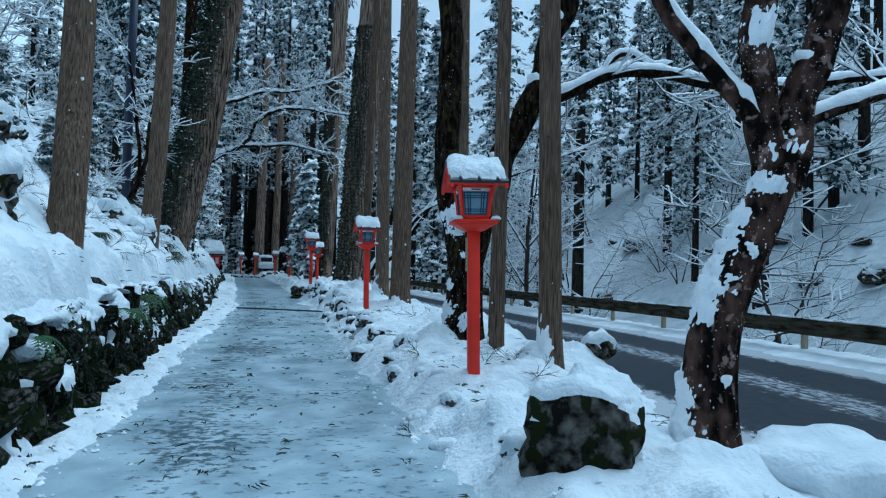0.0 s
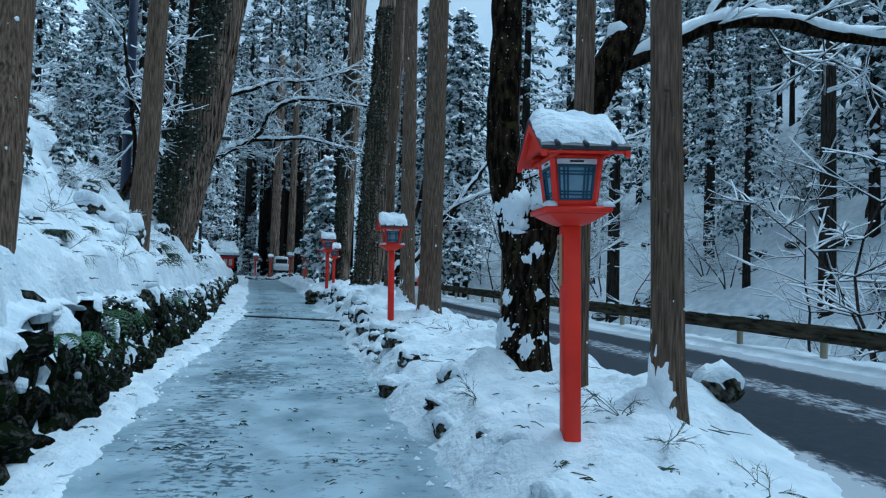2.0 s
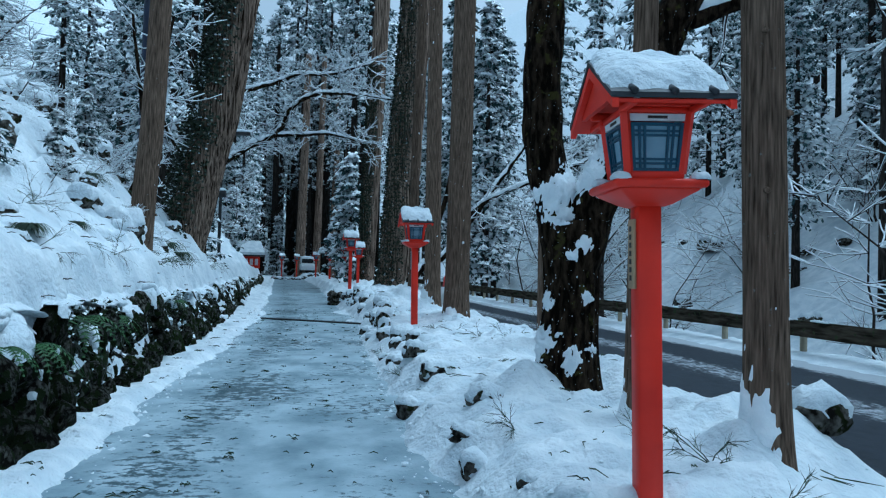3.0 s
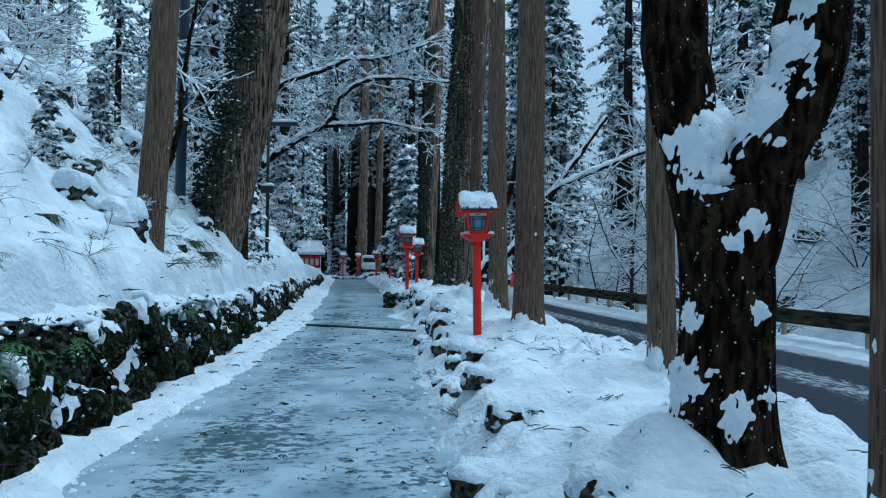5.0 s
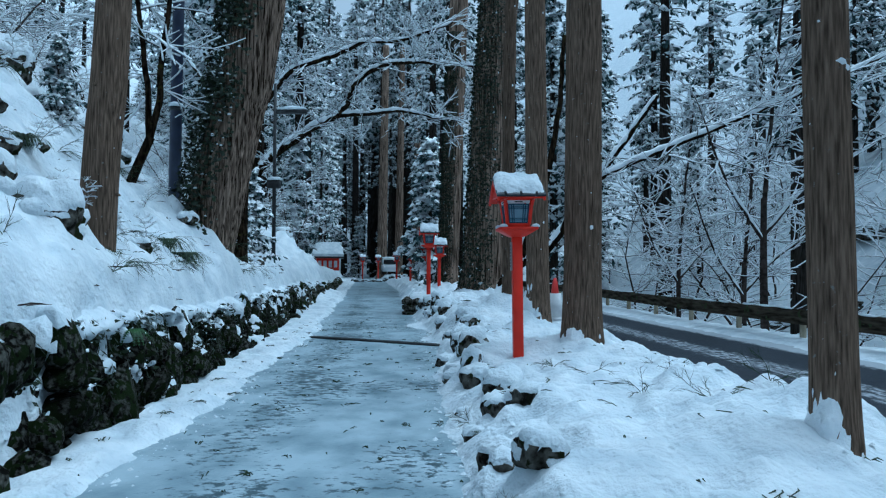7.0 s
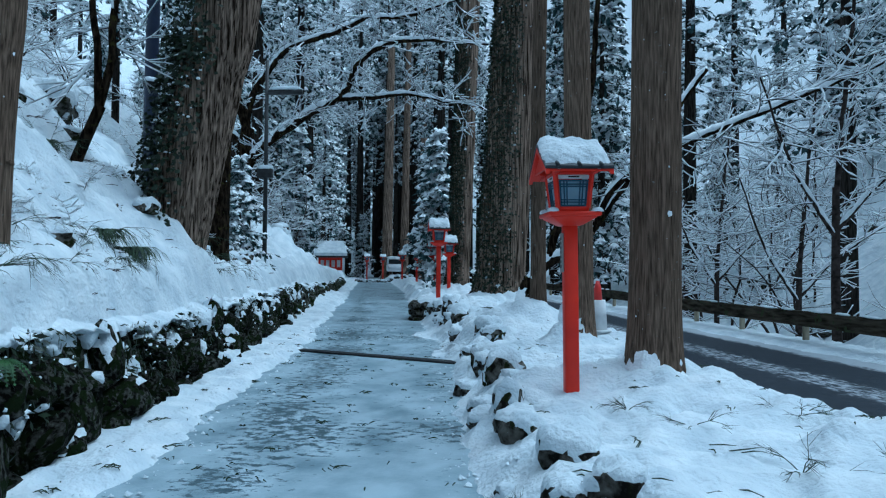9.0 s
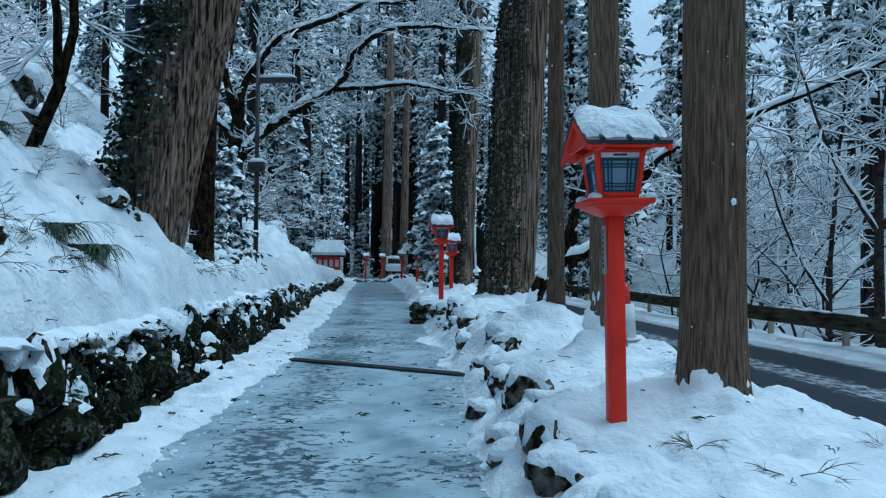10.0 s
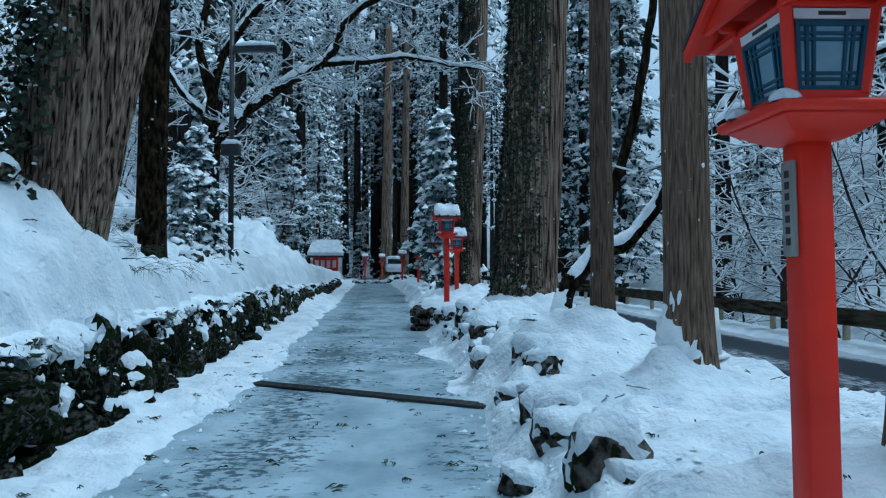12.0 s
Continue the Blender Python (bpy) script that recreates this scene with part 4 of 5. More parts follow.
def leaf_cloud(shape, rings, count, rng, facing, size, lift, spread=0.15):
    k, n, _ = rings.shape
    mid = rings.mean(axis=1)
    f = Vector(facing).normalized()
    while count:
        a, b = rng.randrange(k), rng.randrange(n)
        out = Vector(rings[a, b] - mid[a]).normalized()
        if out.dot(f) < spread + rng.uniform(-0.35, 0.35):
            continue
        c = Vector(rings[a, b]).lerp(Vector(rings[min(a + 1, k - 1), b]), rng.random()).lerp(Vector(rings[a, (b + 1) % n]), 0.5 * rng.random()) + out * rng.uniform(0.0, lift)
        d = (out * rng.uniform(0.2, 1) + Vector((rng.uniform(-1, 1), rng.uniform(-1, 1), rng.uniform(-1.2, 0.3)))).normalized()
        w = d.cross(out + Vector((0.1, 0.2, 0.1))).normalized() * size * 0.4
        L = size * rng.uniform(0.6, 1.3)
        shape.add([tuple(c), tuple(c + d * L * 0.5 + w), tuple(c + d * L), tuple(c + d * L * 0.5 - w)], [(0, 1, 2, 3)])
        count -= 1


rng = random.Random(20)
for _, trunk, rr in mossy:
    s = Shape()
    leaf_cloud(s, rr[:75], 9500, rng, (-1, -0.35, 0), 0.075, 0.06, 0.2)
    tagged(part("moss", s, IVY, trunk, "dark moss and ivy on one side"), kind="stuff")
    s = Shape()
    flecks(s, rr[:75], 260, rng, 0.02, (-1, -0.5, 0), 0.3)
    tagged(part("moss_snow", s, TREE_SNOW, trunk), kind="stuff")
rng = random.Random(21)
ivy = Shape()
leaf_cloud(ivy, rings[:64], 9000, rng, (-1, -0.2, 0), 0.085, 0.3, 0.1)
ivy = part("ivy", ivy, IVY, big_trunk, "dark ivy covering one side")
s = Shape()
for _ in range(700):
    k, b = rng.randrange(0, 58), rng.randrange(96)
    c = Vector(rings[k, b])
    out = (c - Vector(rings[k].mean(axis=0))).normalized()
    if out.dot(Vector((-1, -0.35, 0)).normalized()) > 0.1:
        c += out * rng.uniform(0.06, 0.27)
        r = rng.uniform(0.01, 0.035)
        snow_lump(s, c.x, c.y, c.z, r, r, r * 0.8, rng.random() * 9, 6)
tagged(part("ivy_snow", s, TREE_SNOW, big_trunk), kind="stuff")


def limb(shape, snow, pts, r0, r1, rng, n=9, step=0.16, cover=1.0, dz=0.0):
    """A bough with a ridge of snow along its top."""
    c = bend(pts, step)
    f = np.linspace(0, 1, len(c))
    c = c + np.array([[noise.noise(Vector(p) * 2.1), noise.noise(Vector(p) * 2.3 + Vector((9, 0, 0))), noise.noise(Vector(p) * 2.2 + Vector((0, 9, 0)))] for p in c]) * (0.25 * r0 + 0.012)
    rads = r0 + (r1 - r0) * f
    shape.tube(c, rads, n, lambda ang, s: np.array([1 + 0.12 * noise.noise(Vector((math.cos(a) * 1.5, math.sin(a) * 1.5, s * 3))) for a in ang]))
    if snow is not None:
        tan = np.gradient(c, axis=0)
        tan /= np.linalg.norm(tan, axis=1)[:, None] + 1e-9
        keep = np.sqrt(np.clip(1 - tan[:, 2] ** 2, 0, 1))
        run = []
        for k in range(len(c)):
            patch = keep[k] > 0.42 and noise.noise(Vector(c[k]) * 1.7) > -0.35 * cover
            if patch:
                run.append(k)
            if run and (not patch or k == len(c) - 1):
                if len(run) > 2:
                    q = c[run] + np.array((0, 0, 1.0)) * (rads[run] * 0.8 + 0.016)[:, None]
                    w = (rads[run] * 0.85 + 0.026) * (1 + 0.45 * np.array([noise.noise(Vector(p) * 5) + 0.6 * noise.noise(Vector(p) * 15) for p in q])) * (0.5 + 0.5 * keep[run])
                    w[0] *= 0.3
                    w[-1] *= 0.3
                    snow.tube(q, w, 7 if r0 > 0.02 else 4)
                run = []
    return c


def twigs(shape, snow, base, direction, length, r, rng, depth, spread=0.8, droop=0.0, kids=4, cover=1.0):
    """A branching spray of bare twigs, each with its line of snow."""
    d = Vector(direction).normalized()
    p = Vector(base)
    pts = [tuple(p)]
    segs = 3 if depth > 0 else 2
    for i in range(segs):
        d = (d + Vector((rng.uniform(-1, 1), rng.uniform(-1, 1), rng.uniform(-0.6, 0.8) - droop)) * 0.22).normalized()
        p = p + d * length / segs
        pts.append(tuple(p))
    pt = np.array(pts)
    rad = np.linspace(r, r * 0.35, segs + 1)
    shape.tube(pt, rad, 5 if r > 0.02 else 3, caps=False)
    if snow is not None and abs(d.z) < 0.85:
        fat = rad * 0.8 + 0.007 + 0.012 * rng.random() ** 2
        snow.tube(pt + np.array((0, 0, 1.0)) * (rad * 0.8 + 0.009)[:, None], fat, 5 if r > 0.02 else 3, caps=False)
    if depth:
        for i in range(kids):
            k = rng.uniform(0.25, 1.0) * segs
            j = min(segs - 1, int(k))
            q = Vector(pts[j]).lerp(Vector(pts[j + 1]), k - j)
            nd = d + Vector((rng.uniform(-1, 1), rng.uniform(-1, 1), rng.uniform(-0.5, 0.9))) * spread
            twigs(shape, snow, q, nd, length * rng.uniform(0.45, 0.75), r * 0.58, rng, depth - 1, spread, droop, kids, cover)


# ---- broadleaf trees beside the path ----
def limbed_tree(name, label, place, trunk_pts, r0, r1, bark, seed, limbs, pads, dots=0, sides=40, flare=0.5, ridge=0.07, freq=3.5, thick=0.05, patches=()):
    base = Vector(place)
    t = thing(name, base, label, "tree")
    c = bend([Vector(p) - base for p in trunk_pts], 0.026 if sides > 60 else 0.05)
    f = np.linspace(0, 1, len(c))
    z = c[:, 2]
    rads = (r0 + (r1 - r0) * f) * (1 + flare * np.exp(-np.clip(z, 0, None) / 0.3))
    s = Shape()
    rings = s.tube(np.concatenate([[c[0] - (0, 0, 0.4)], c]), np.concatenate([[rads[0] * 1.1], rads]), sides, bark_ridges(ridge, freq, seed, 0.6))
    trunk = part("trunk", s, bark, t)
    if patches:
        pads = patch_rule(patches, base, seed, pads)
    if pads:
        tagged(part("clinging_snow", snow_pads(rings, pads, thick), TREE_SNOW, trunk, "snow stuck to the bark"), kind="stuff")
    rng = random.Random(seed)
    if dots:
        s = Shape()
        flecks(s, rings, dots, rng, 0.003, (-0.3, -1, 0), -0.1)
        tagged(part("snow_dusting", s, TREE_SNOW, trunk), kind="stuff")
    for pts, a, b, bumpy in limbs:
        s, sn = Shape(), Shape()
        pts = [Vector(p) - base for p in pts]
        rings2 = limb(s, sn, pts, a, b, rng, 72 if a > 0.13 else (14 if a > 0.06 else 9), 0.035 if a > 0.13 else 0.12, 2.4)
        ob = part("limb", s, bark, t)
        if a > 0.13 and pads:
            k = len(rings2)
            hold = np.array(s.v[: k * 72]).reshape(k, 72, 3)
            low = float(hold[:, :, 2].min())
            rule = facing_rule((-0.7, -0.6, 0.6), seed + 2, low + 0.8, -0.2 if patches else 0.24, 3.2)
            if patches:
                rule = patch_rule(patches, base, seed, rule)
            tagged(part("clinging_snow", snow_pads(hold, rule, thick), TREE_SNOW, ob, "snow stuck to the limb"), kind="stuff")
            dot = Shape()
            flecks(dot, hold[: k // 2], 330, rng, 0.0022, (-0.3, -1, 0), -0.1)
            tagged(part("snow_dusting", dot, TREE_SNOW, ob), kind="stuff")
        if bumpy:
            s2, sn2 = Shape(), Shape()
            cc = bend(pts, 0.4)
            for k in range(2, len(cc), 1):
                for _ in range(bumpy):
                    twigs(s2, sn2, cc[k], (rng.uniform(-1, 1), rng.uniform(-1, 1), rng.uniform(-0.6, 0.9)), rng.uniform(0.5, 1.2), 0.012, rng, 2, 0.8, 0.1, 3)
            tagged(part("twig_spray", s2, TWIG, ob), kind="stuff")
            tagged(part("twig_snow", sn2, TREE_SNOW, ob), kind="stuff")
        if sn.f:
            tagged(part("limb_snow", sn, TREE_SNOW, ob, "ridge of snow along the limb"), kind="stuff")
    return t


z0 = on_ground(3.16, 6.12)
limbed_tree("broadleaf_tree", "old leaning tree with peeling reddish bark and snowy crooks", (3.16, 6.12, z0 - 0.1),
            [(3.16, 6.12, z0 - 0.1), (3.18, 6.12, 0.7), (3.27, 6.12, 1.15), (3.52, 6.12, 1.7), (3.68, 6.12, 2.1), (3.8, 6.12, 2.4)], 0.19, 0.15, RED_BARK, 31,
            [([(3.72, 6.12, 2.1), (3.84, 6.12, 2.45), (3.96, 6.12, 2.91), (4.2, 6.12, 3.6), (4.5, 6.2, 5)], 0.155, 0.1, 0),
             ([(3.66, 6.14, 2.05), (3.63, 6.14, 2.5), (3.57, 6.14, 3.0), (3.56, 6.14, 3.4), (3.7, 6.2, 5)], 0.14, 0.1, 0),
             ([(3.62, 6.13, 2.4), (3.4, 6.1, 2.72), (2.97, 6.1, 3.15), (2.72, 6.1, 3.48), (2.3, 6.1, 4.4)], 0.075, 0.05, 0),
             ([(3.85, 6.2, 2.6), (4.3, 6.3, 2.75), (4.9, 6.3, 2.95), (6, 6.4, 3.2)], 0.06, 0.03, 1)],
            facing_rule((-1, 0.3, 0.2), 5, 1.3, -0.35, 3.6), 260, 120,
            patches=((3.15, 6.14, 1.24, 0.17), (3.24, 6.14, 1.42, 0.16), (3.34, 6.14, 1.62, 0.15), (3.42, 6.14, 1.84, 0.14), (3.5, 6.08, 2.12, 0.14), (3.62, 5.97, 2.1, 0.08), (3.12, 6.1, 1.06, 0.13), (3.54, 6.02, 3.3, 0.15), (2.97, 6.16, 0.5, 0.17), (2.95, 6.16, 0.25, 0.2), (3.2, 5.94, 0.62, 0.05), (3.44, 5.95, 1.55, 0.04)))
z0 = on_ground(2.11, 10.92)
limbed_tree("broadleaf_tree", "massive dark forked tree, mossy trunk plastered with snow", (2.11, 10.92, z0 - 0.1),
            [(2.09, 10.92, z0 - 0.1), (2.11, 10.92, 0.7), (2.12, 10.92, 1.2), (2.10, 10.92, 1.6), (2.07, 10.92, 1.9)], 0.235, 0.25, DARK_BARK, 32,
            [([(2.05, 10.92, 1.5), (1.94, 10.92, 2.1), (1.82, 10.92, 2.6), (1.80, 10.92, 2.95), (1.81, 10.92, 3.5), (1.79, 10.97, 5.2), (1.66, 11.07, 9)], 0.2, 0.13, 0),
             ([(2.13, 10.89, 1.5), (2.29, 10.85, 2.0), (2.43, 10.81, 2.35), (2.59, 10.79, 2.93), (2.85, 10.77, 3.55), (3.16, 10.77, 4.15), (3.31, 10.77, 4.85), (3.56, 10.77, 5.5), (3.76, 10.77, 8)], 0.225, 0.11, 0),
             ([(2.99, 10.77, 3.78), (3.24, 10.77, 3.86), (3.56, 10.77, 4.0), (4.08, 10.67, 4.27), (4.71, 10.57, 4.35), (5.71, 10.47, 4.21), (6.31, 10.37, 4.15), (8.01, 10.27, 4.4), (9.71, 10.27, 4.65)], 0.085, 0.04, 1),
             ([(4.02, 10.67, 4.23), (4.22, 10.67, 4.55), (4.47, 10.67, 4.65), (4.87, 10.67, 4.5), (5.17, 10.67, 4.55)], 0.05, 0.02, 0)],
            facing_rule((-1, 0.1, 0), 8, 0.5, -0.4, 2.8), 260, 128, 0.45, thick=0.065,
            patches=((1.89, 10.72, 2.1, 0.17), (1.95, 10.69, 1.94, 0.14), (2.08, 10.72, 2.25, 0.2), (2.16, 10.69, 2.38, 0.18), (2.25, 10.67, 2.52, 0.18), (2.34, 10.66, 2.72, 0.16), (2.42, 10.65, 2.95, 0.13), (2.17, 10.69, 1.67, 0.075), (2.06, 10.69, 1.58, 0.06),
                     (1.82, 10.82, 1.15, 0.1), (1.76, 10.86, 0.75, 0.2), (2.2, 10.67, 1.19, 0.07), (2.08, 10.65, 0.62, 0.1), (2.29, 10.69, 0.72, 0.06)))

limbed_tree("broadleaf_tree", "bare old tree whose snow-lined limbs reach over the path", (-7.4, 31, 1.6),
            [(-7.4, 31, 1.4), (-7.35, 31, 3.0), (-7.3, 31, 4.6), (-7.2, 31, 5.6)], 0.3, 0.2, DARK_BARK, 33,
            [([(-7.3, 31, 4.3), (-6.79, 31, 4.93), (-5.66, 31, 5.79), (-4.29, 31, 6.6), (-3.8, 31, 7.5), (-2.93, 31, 8.15), (-1.32, 31, 8.25), (0.2, 31, 8.1)], 0.15, 0.03, 3),
             ([(-4.4, 31, 6.5), (-3.16, 31.2, 6.59), (-2.3, 31.2, 6.67), (-1.18, 31.2, 6.46), (0, 31, 6.2)], 0.08, 0.02, 3),
             ([(-7.25, 31, 5.3), (-7.07, 31, 6.55), (-6.32, 31, 7.68), (-5.82, 31, 8.11), (-4.56, 31, 8.53), (-3.43, 31, 8.97), (-2.32, 31, 9.0), (-0.5, 31, 9.6)], 0.12, 0.03, 3),
             ([(-7.2, 31, 5.5), (-7.6, 31, 7), (-7.4, 31, 8.5), (-7.9, 31, 10)], 0.13, 0.05, 1),
             ([(-7.2, 31, 5.0), (-8.2, 31, 6), (-8.8, 30.5, 7.5), (-9.6, 30.5, 8.6)], 0.1, 0.03, 1)],
            facing_rule((-0.5, -1, 0), 4, 3, 0.15, 2), 60, 28)
limbed_tree("broadleaf_tree", "dark crooked tree bending towards the road, snow along it", (0.85, 25, 0.4),
            [(0.85, 25, 0.3), (0.9, 25, 0.8), (1.05, 25, 1.2)], 0.16, 0.12, DARK_BARK, 34,
            [([(0.95, 25, 1.0), (1.46, 25, 1.54), (1.89, 25, 1.71), (2.33, 25, 2.23), (3.46, 25, 3.89), (4.6, 25, 5.5)], 0.11, 0.05, 0),
             ([(2.33, 25, 2.23), (2.6, 24.6, 2.9), (3.0, 24.2, 3.35), (3.7, 24, 3.71), (5.6, 24, 4.5), (7.56, 24, 5.34), (9.5, 24, 6.2)], 0.065, 0.03, 2),
             ([(1.4, 25, 1.45), (1.55, 25, 2.1), (1.68, 25, 2.59), (1.91, 25, 3.29), (2.27, 25, 5.06), (2.4, 25, 7)], 0.09, 0.05, 0)],
            facing_rule((-0.6, -0.6, 0.5), 2, 1, 0.3, 2), 20, 20, 0.4)
limbed_tree("broadleaf_tree", "thin crooked dark tree on the snowy bank", (-5.75, 20, 2.3),
            [(-5.75, 20, 2.2), (-5.5, 20, 2.9), (-5.2, 20, 3.6)], 0.085, 0.07, DARK_BARK, 35,
            [([(-5.22, 20, 3.55), (-5.08, 20, 4.1), (-5.0, 20, 5.1), (-4.7, 20, 7)], 0.06, 0.03, 1),
             ([(-5.22, 20, 3.55), (-5.25, 20, 4.3), (-5.35, 20, 5.1), (-5.6, 20, 7)], 0.055, 0.03, 1)], None, 0, 14, 0.2)
for x, y, seed in ((6.65, 24.0, 36), (7.6, 27.5, 37), (6.9, 31.0, 38)):
    zz = on_ground(x, y)
    limbed_tree("broadleaf_tree", "slender bare tree beyond the guardrail lined with snow", (x, y, zz),
                [(x, y, zz - 0.2), (x - 0.02, y, zz + 1.5), (x, y, zz + 3)], 0.08, 0.06, TWIG, seed,
                [([(x, y, zz + 2.8), (x + 0.2, y, zz + 5), (x + 0.5, y, zz + 8)], 0.055, 0.02, 2),
                 ([(x, y, zz + 2.2), (x + 0.8, y - 0.3, zz + 3.2), (x + 2.2, y - 0.5, zz + 4.2)], 0.04, 0.015, 2),
                 ([(x, y, zz + 2.0), (x - 0.9, y - 0.2, zz + 3.4), (x - 1.5, y - 0.3, zz + 5)], 0.04, 0.015, 2)], None, 0, 12, 0.2)


# ---- forest ----
def pad(shape, c, r, h, rng, n=5):
    a0 = rng.random() * 6
    v = [(c[0] + math.cos(a0 + i * 6.283 / n) * r * rng.uniform(0.55, 1.25), c[1] + math.sin(a0 + i * 6.283 / n) * r * rng.uniform(0.55, 1.25), c[2] - h * rng.uniform(0.0, 1.1)) for i in range(n)]
    shape.add(v + [(c[0], c[1], c[2] + h)], [(i, (i + 1) % n, n) for i in range(n)])


def conifer(height, r, crown_from, reach, branches, seed, label, sprays=8, snowy=0.95):
    """A cedar with drooping boughs of needle sprays, each carrying snow."""
    rng = random.Random(seed)
    t = thing("cedar_tree", (0, 0, 0), label, "tree", "forest trees")
    s = Shape()
    s.tube([(0, 0, -0.5), (0.0, 0, height * 0.3), (rng.uniform(-0.1, 0.1), 0, height * 0.7), (0, 0, height)], (r * 1.15, r * 0.9, r * 0.5, 0.02), 10)
    part("trunk", s, FAR_BARK, t)
    green, snow, wood = Shape(), Shape(), Shape()
    for b in range(branches):
        f = crown_from + (1 - crown_from) * (b + rng.random()) / branches
        z = height * f
        L = reach * (1.05 - f) ** 0.7 * rng.uniform(0.55, 1.15)
        a = rng.random() * 6.283
        dx, dy = math.cos(a), math.sin(a)
        droop = rng.uniform(0.15, 0.6)
        pts = []
        for k in range(3):
            q = k / 2
            pts.append((dx * L * q, dy * L * q, z + L * (0.12 * q - droop * q * q)))
        wood.tube(pts, (0.03, 0.02, 0.008), 3, caps=False)
        for k in range(sprays):
            q = 0.18 + 0.82 * (k + rng.random()) / sprays
            w = L * 0.28 * (1.15 - q)
            off = rng.uniform(-w, w)
            c = (dx * L * q - dy * off, dy * L * q + dx * off, z + L * (0.12 * q - droop * q * q) - abs(off) * 0.3)
            for _ in range(2):
                d = Vector((dx * 0.6 + rng.uniform(-0.9, 0.9), dy * 0.6 + rng.uniform(-0.9, 0.9), rng.uniform(-1.3, -0.1))).normalized()
                wd = d.cross(Vector((rng.uniform(-0.5, 0.5), rng.uniform(-0.5, 0.5), 0.7))).normalized() * rng.uniform(0.05, 0.1)
                e = rng.uniform(0.2, 0.5)
                o = Vector(c) + Vector((rng.uniform(-0.1, 0.1), rng.uniform(-0.1, 0.1), 0))
                green.add([tuple(o), tuple(o + d * e * 0.55 + wd), tuple(o + d * e), tuple(o + d * e * 0.55 - wd)], [(0, 1, 2, 3)])
            for _ in range(3):
                if rng.random() < snowy:
                    r = 0.05 + 0.17 * rng.random() ** 1.6
                    pad(snow, (c[0] + rng.uniform(-0.2, 0.2), c[1] + rng.uniform(-0.2, 0.2), c[2] + rng.uniform(-0.12, 0.1)), r, r * rng.uniform(0.35, 0.8), rng, 4)
    for name, sh, mat in (("bough_wood", wood, TWIG), ("needles", green, NEEDLES), ("crown_snow", snow, TREE_SNOW)):
        tagged(part(name, sh, mat, t), kind="stuff")
    return t


def bare_bush(height, stems, seed, label, r=0.035):
    """A thicket of thin arching stems with snow caught along its twigs."""
    rng = random.Random(seed)
    t = thing("bare_tree", (0, 0, 0), label, "tree", "bare saplings")
    s, sn = Shape(), Shape()
    for i in range(stems):
        lean = Vector((rng.uniform(-0.6, 0.6), rng.uniform(-0.6, 0.6), 1.3)).normalized()
        p, pts = Vector((rng.uniform(-0.2, 0.2), rng.uniform(-0.2, 0.2), -0.2)), []
        tall = height * rng.uniform(0.65, 1)
        for k in range(9):
            pts.append(tuple(p))
            lean = (lean + Vector((rng.uniform(-0.3, 0.3), rng.uniform(-0.3, 0.3), rng.uniform(-0.16, 0.06)))).normalized()
            p = p + lean * tall / 8
        s.tube(pts, np.linspace(r, r * 0.2, 9), 5, caps=False)
        for k in range(2, 9):
            for _ in range(3):
                a = rng.random() * 6.283
                twigs(s, sn, pts[k], (math.cos(a), math.sin(a), rng.uniform(-0.1, 0.6)), tall * rng.uniform(0.12, 0.28), r * 0.32, rng, 1, 0.9, 0.12, 4)
    tagged(part("crown", s, TWIG, t), kind="stuff")
    tagged(part("branch_snow", sn, TREE_SNOW, t), kind="stuff")
    return t


TALL, SMALL = "tall dark cedar, boughs laden with snow", "young cedar bowed under snow"
kinds = [conifer(17, 0.2, 0.2, 2.5, 105, 1, TALL), conifer(20, 0.24, 0.28, 2.7, 105, 2, TALL), conifer(15, 0.17, 0.12, 2.3, 100, 3, TALL),
         conifer(7, 0.09, 0.05, 1.6, 70, 4, SMALL), conifer(4.5, 0.07, 0.04, 1.3, 52, 5, SMALL), conifer(25, 0.27, 0.42, 2.7, 84, 6, TALL, 6)]
BUSH = "bare sapling with snow lining its twigs"
bushes = [bare_bush(5.5, 3, 1, BUSH), bare_bush(4.0, 3, 2, BUSH, 0.028), bare_bush(7, 2, 3, BUSH, 0.05), bare_bush(2.2, 2, 4, BUSH, 0.016)]
used = set()


def plant(options, k, x, y, rot, size=1.0):
    ob, m = options[k], pose(x, y, on_ground(x, y) - 0.1, 0, 0, rot)
    if id(ob) in used:
        ob = copy_thing(ob, m)
    else:
        used.add(id(ob))
        ob.matrix_basis = m
    ob.scale = (size, size, size)


rng = random.Random(77)


def free(x, y, spots, gap):
    return all(math.hypot(x - a, y - b) > gap for a, b in spots)


spots = []
tries = 0
while len(spots) < 62 and tries < 4000:
    tries += 1
    y = rng.uniform(-8, 70)
    x = road_f(y) + 7.5 + rng.random() ** 1.2 * 31
    if free(x, y, spots, 2.7):
        spots.append((x, y))
        plant(kinds, rng.choice((0, 1, 5, 1)) if x - road_f(y) < 13 else rng.choice((0, 1, 5, 5, 2, 3)), x, y, rng.uniform(0, 360), rng.uniform(0.8, 1.2))
spots, tries = [], 0
while len(spots) < 52 and tries < 4000:
    tries += 1
    y = rng.uniform(4, 75)
    x = wall_l(y) - 3.8 - rng.random() ** 1.2 * 26
    if free(x, y, spots, 1.8) and not (y < 22 and x > wall_l(y) - 5):
        spots.append((x, y))
        plant(kinds, rng.choice((0, 1, 2, 0, 1, 2, 3, 4)), x, y, rng.uniform(0, 360), rng.uniform(0.8, 1.2))
spots, tries = [], 0
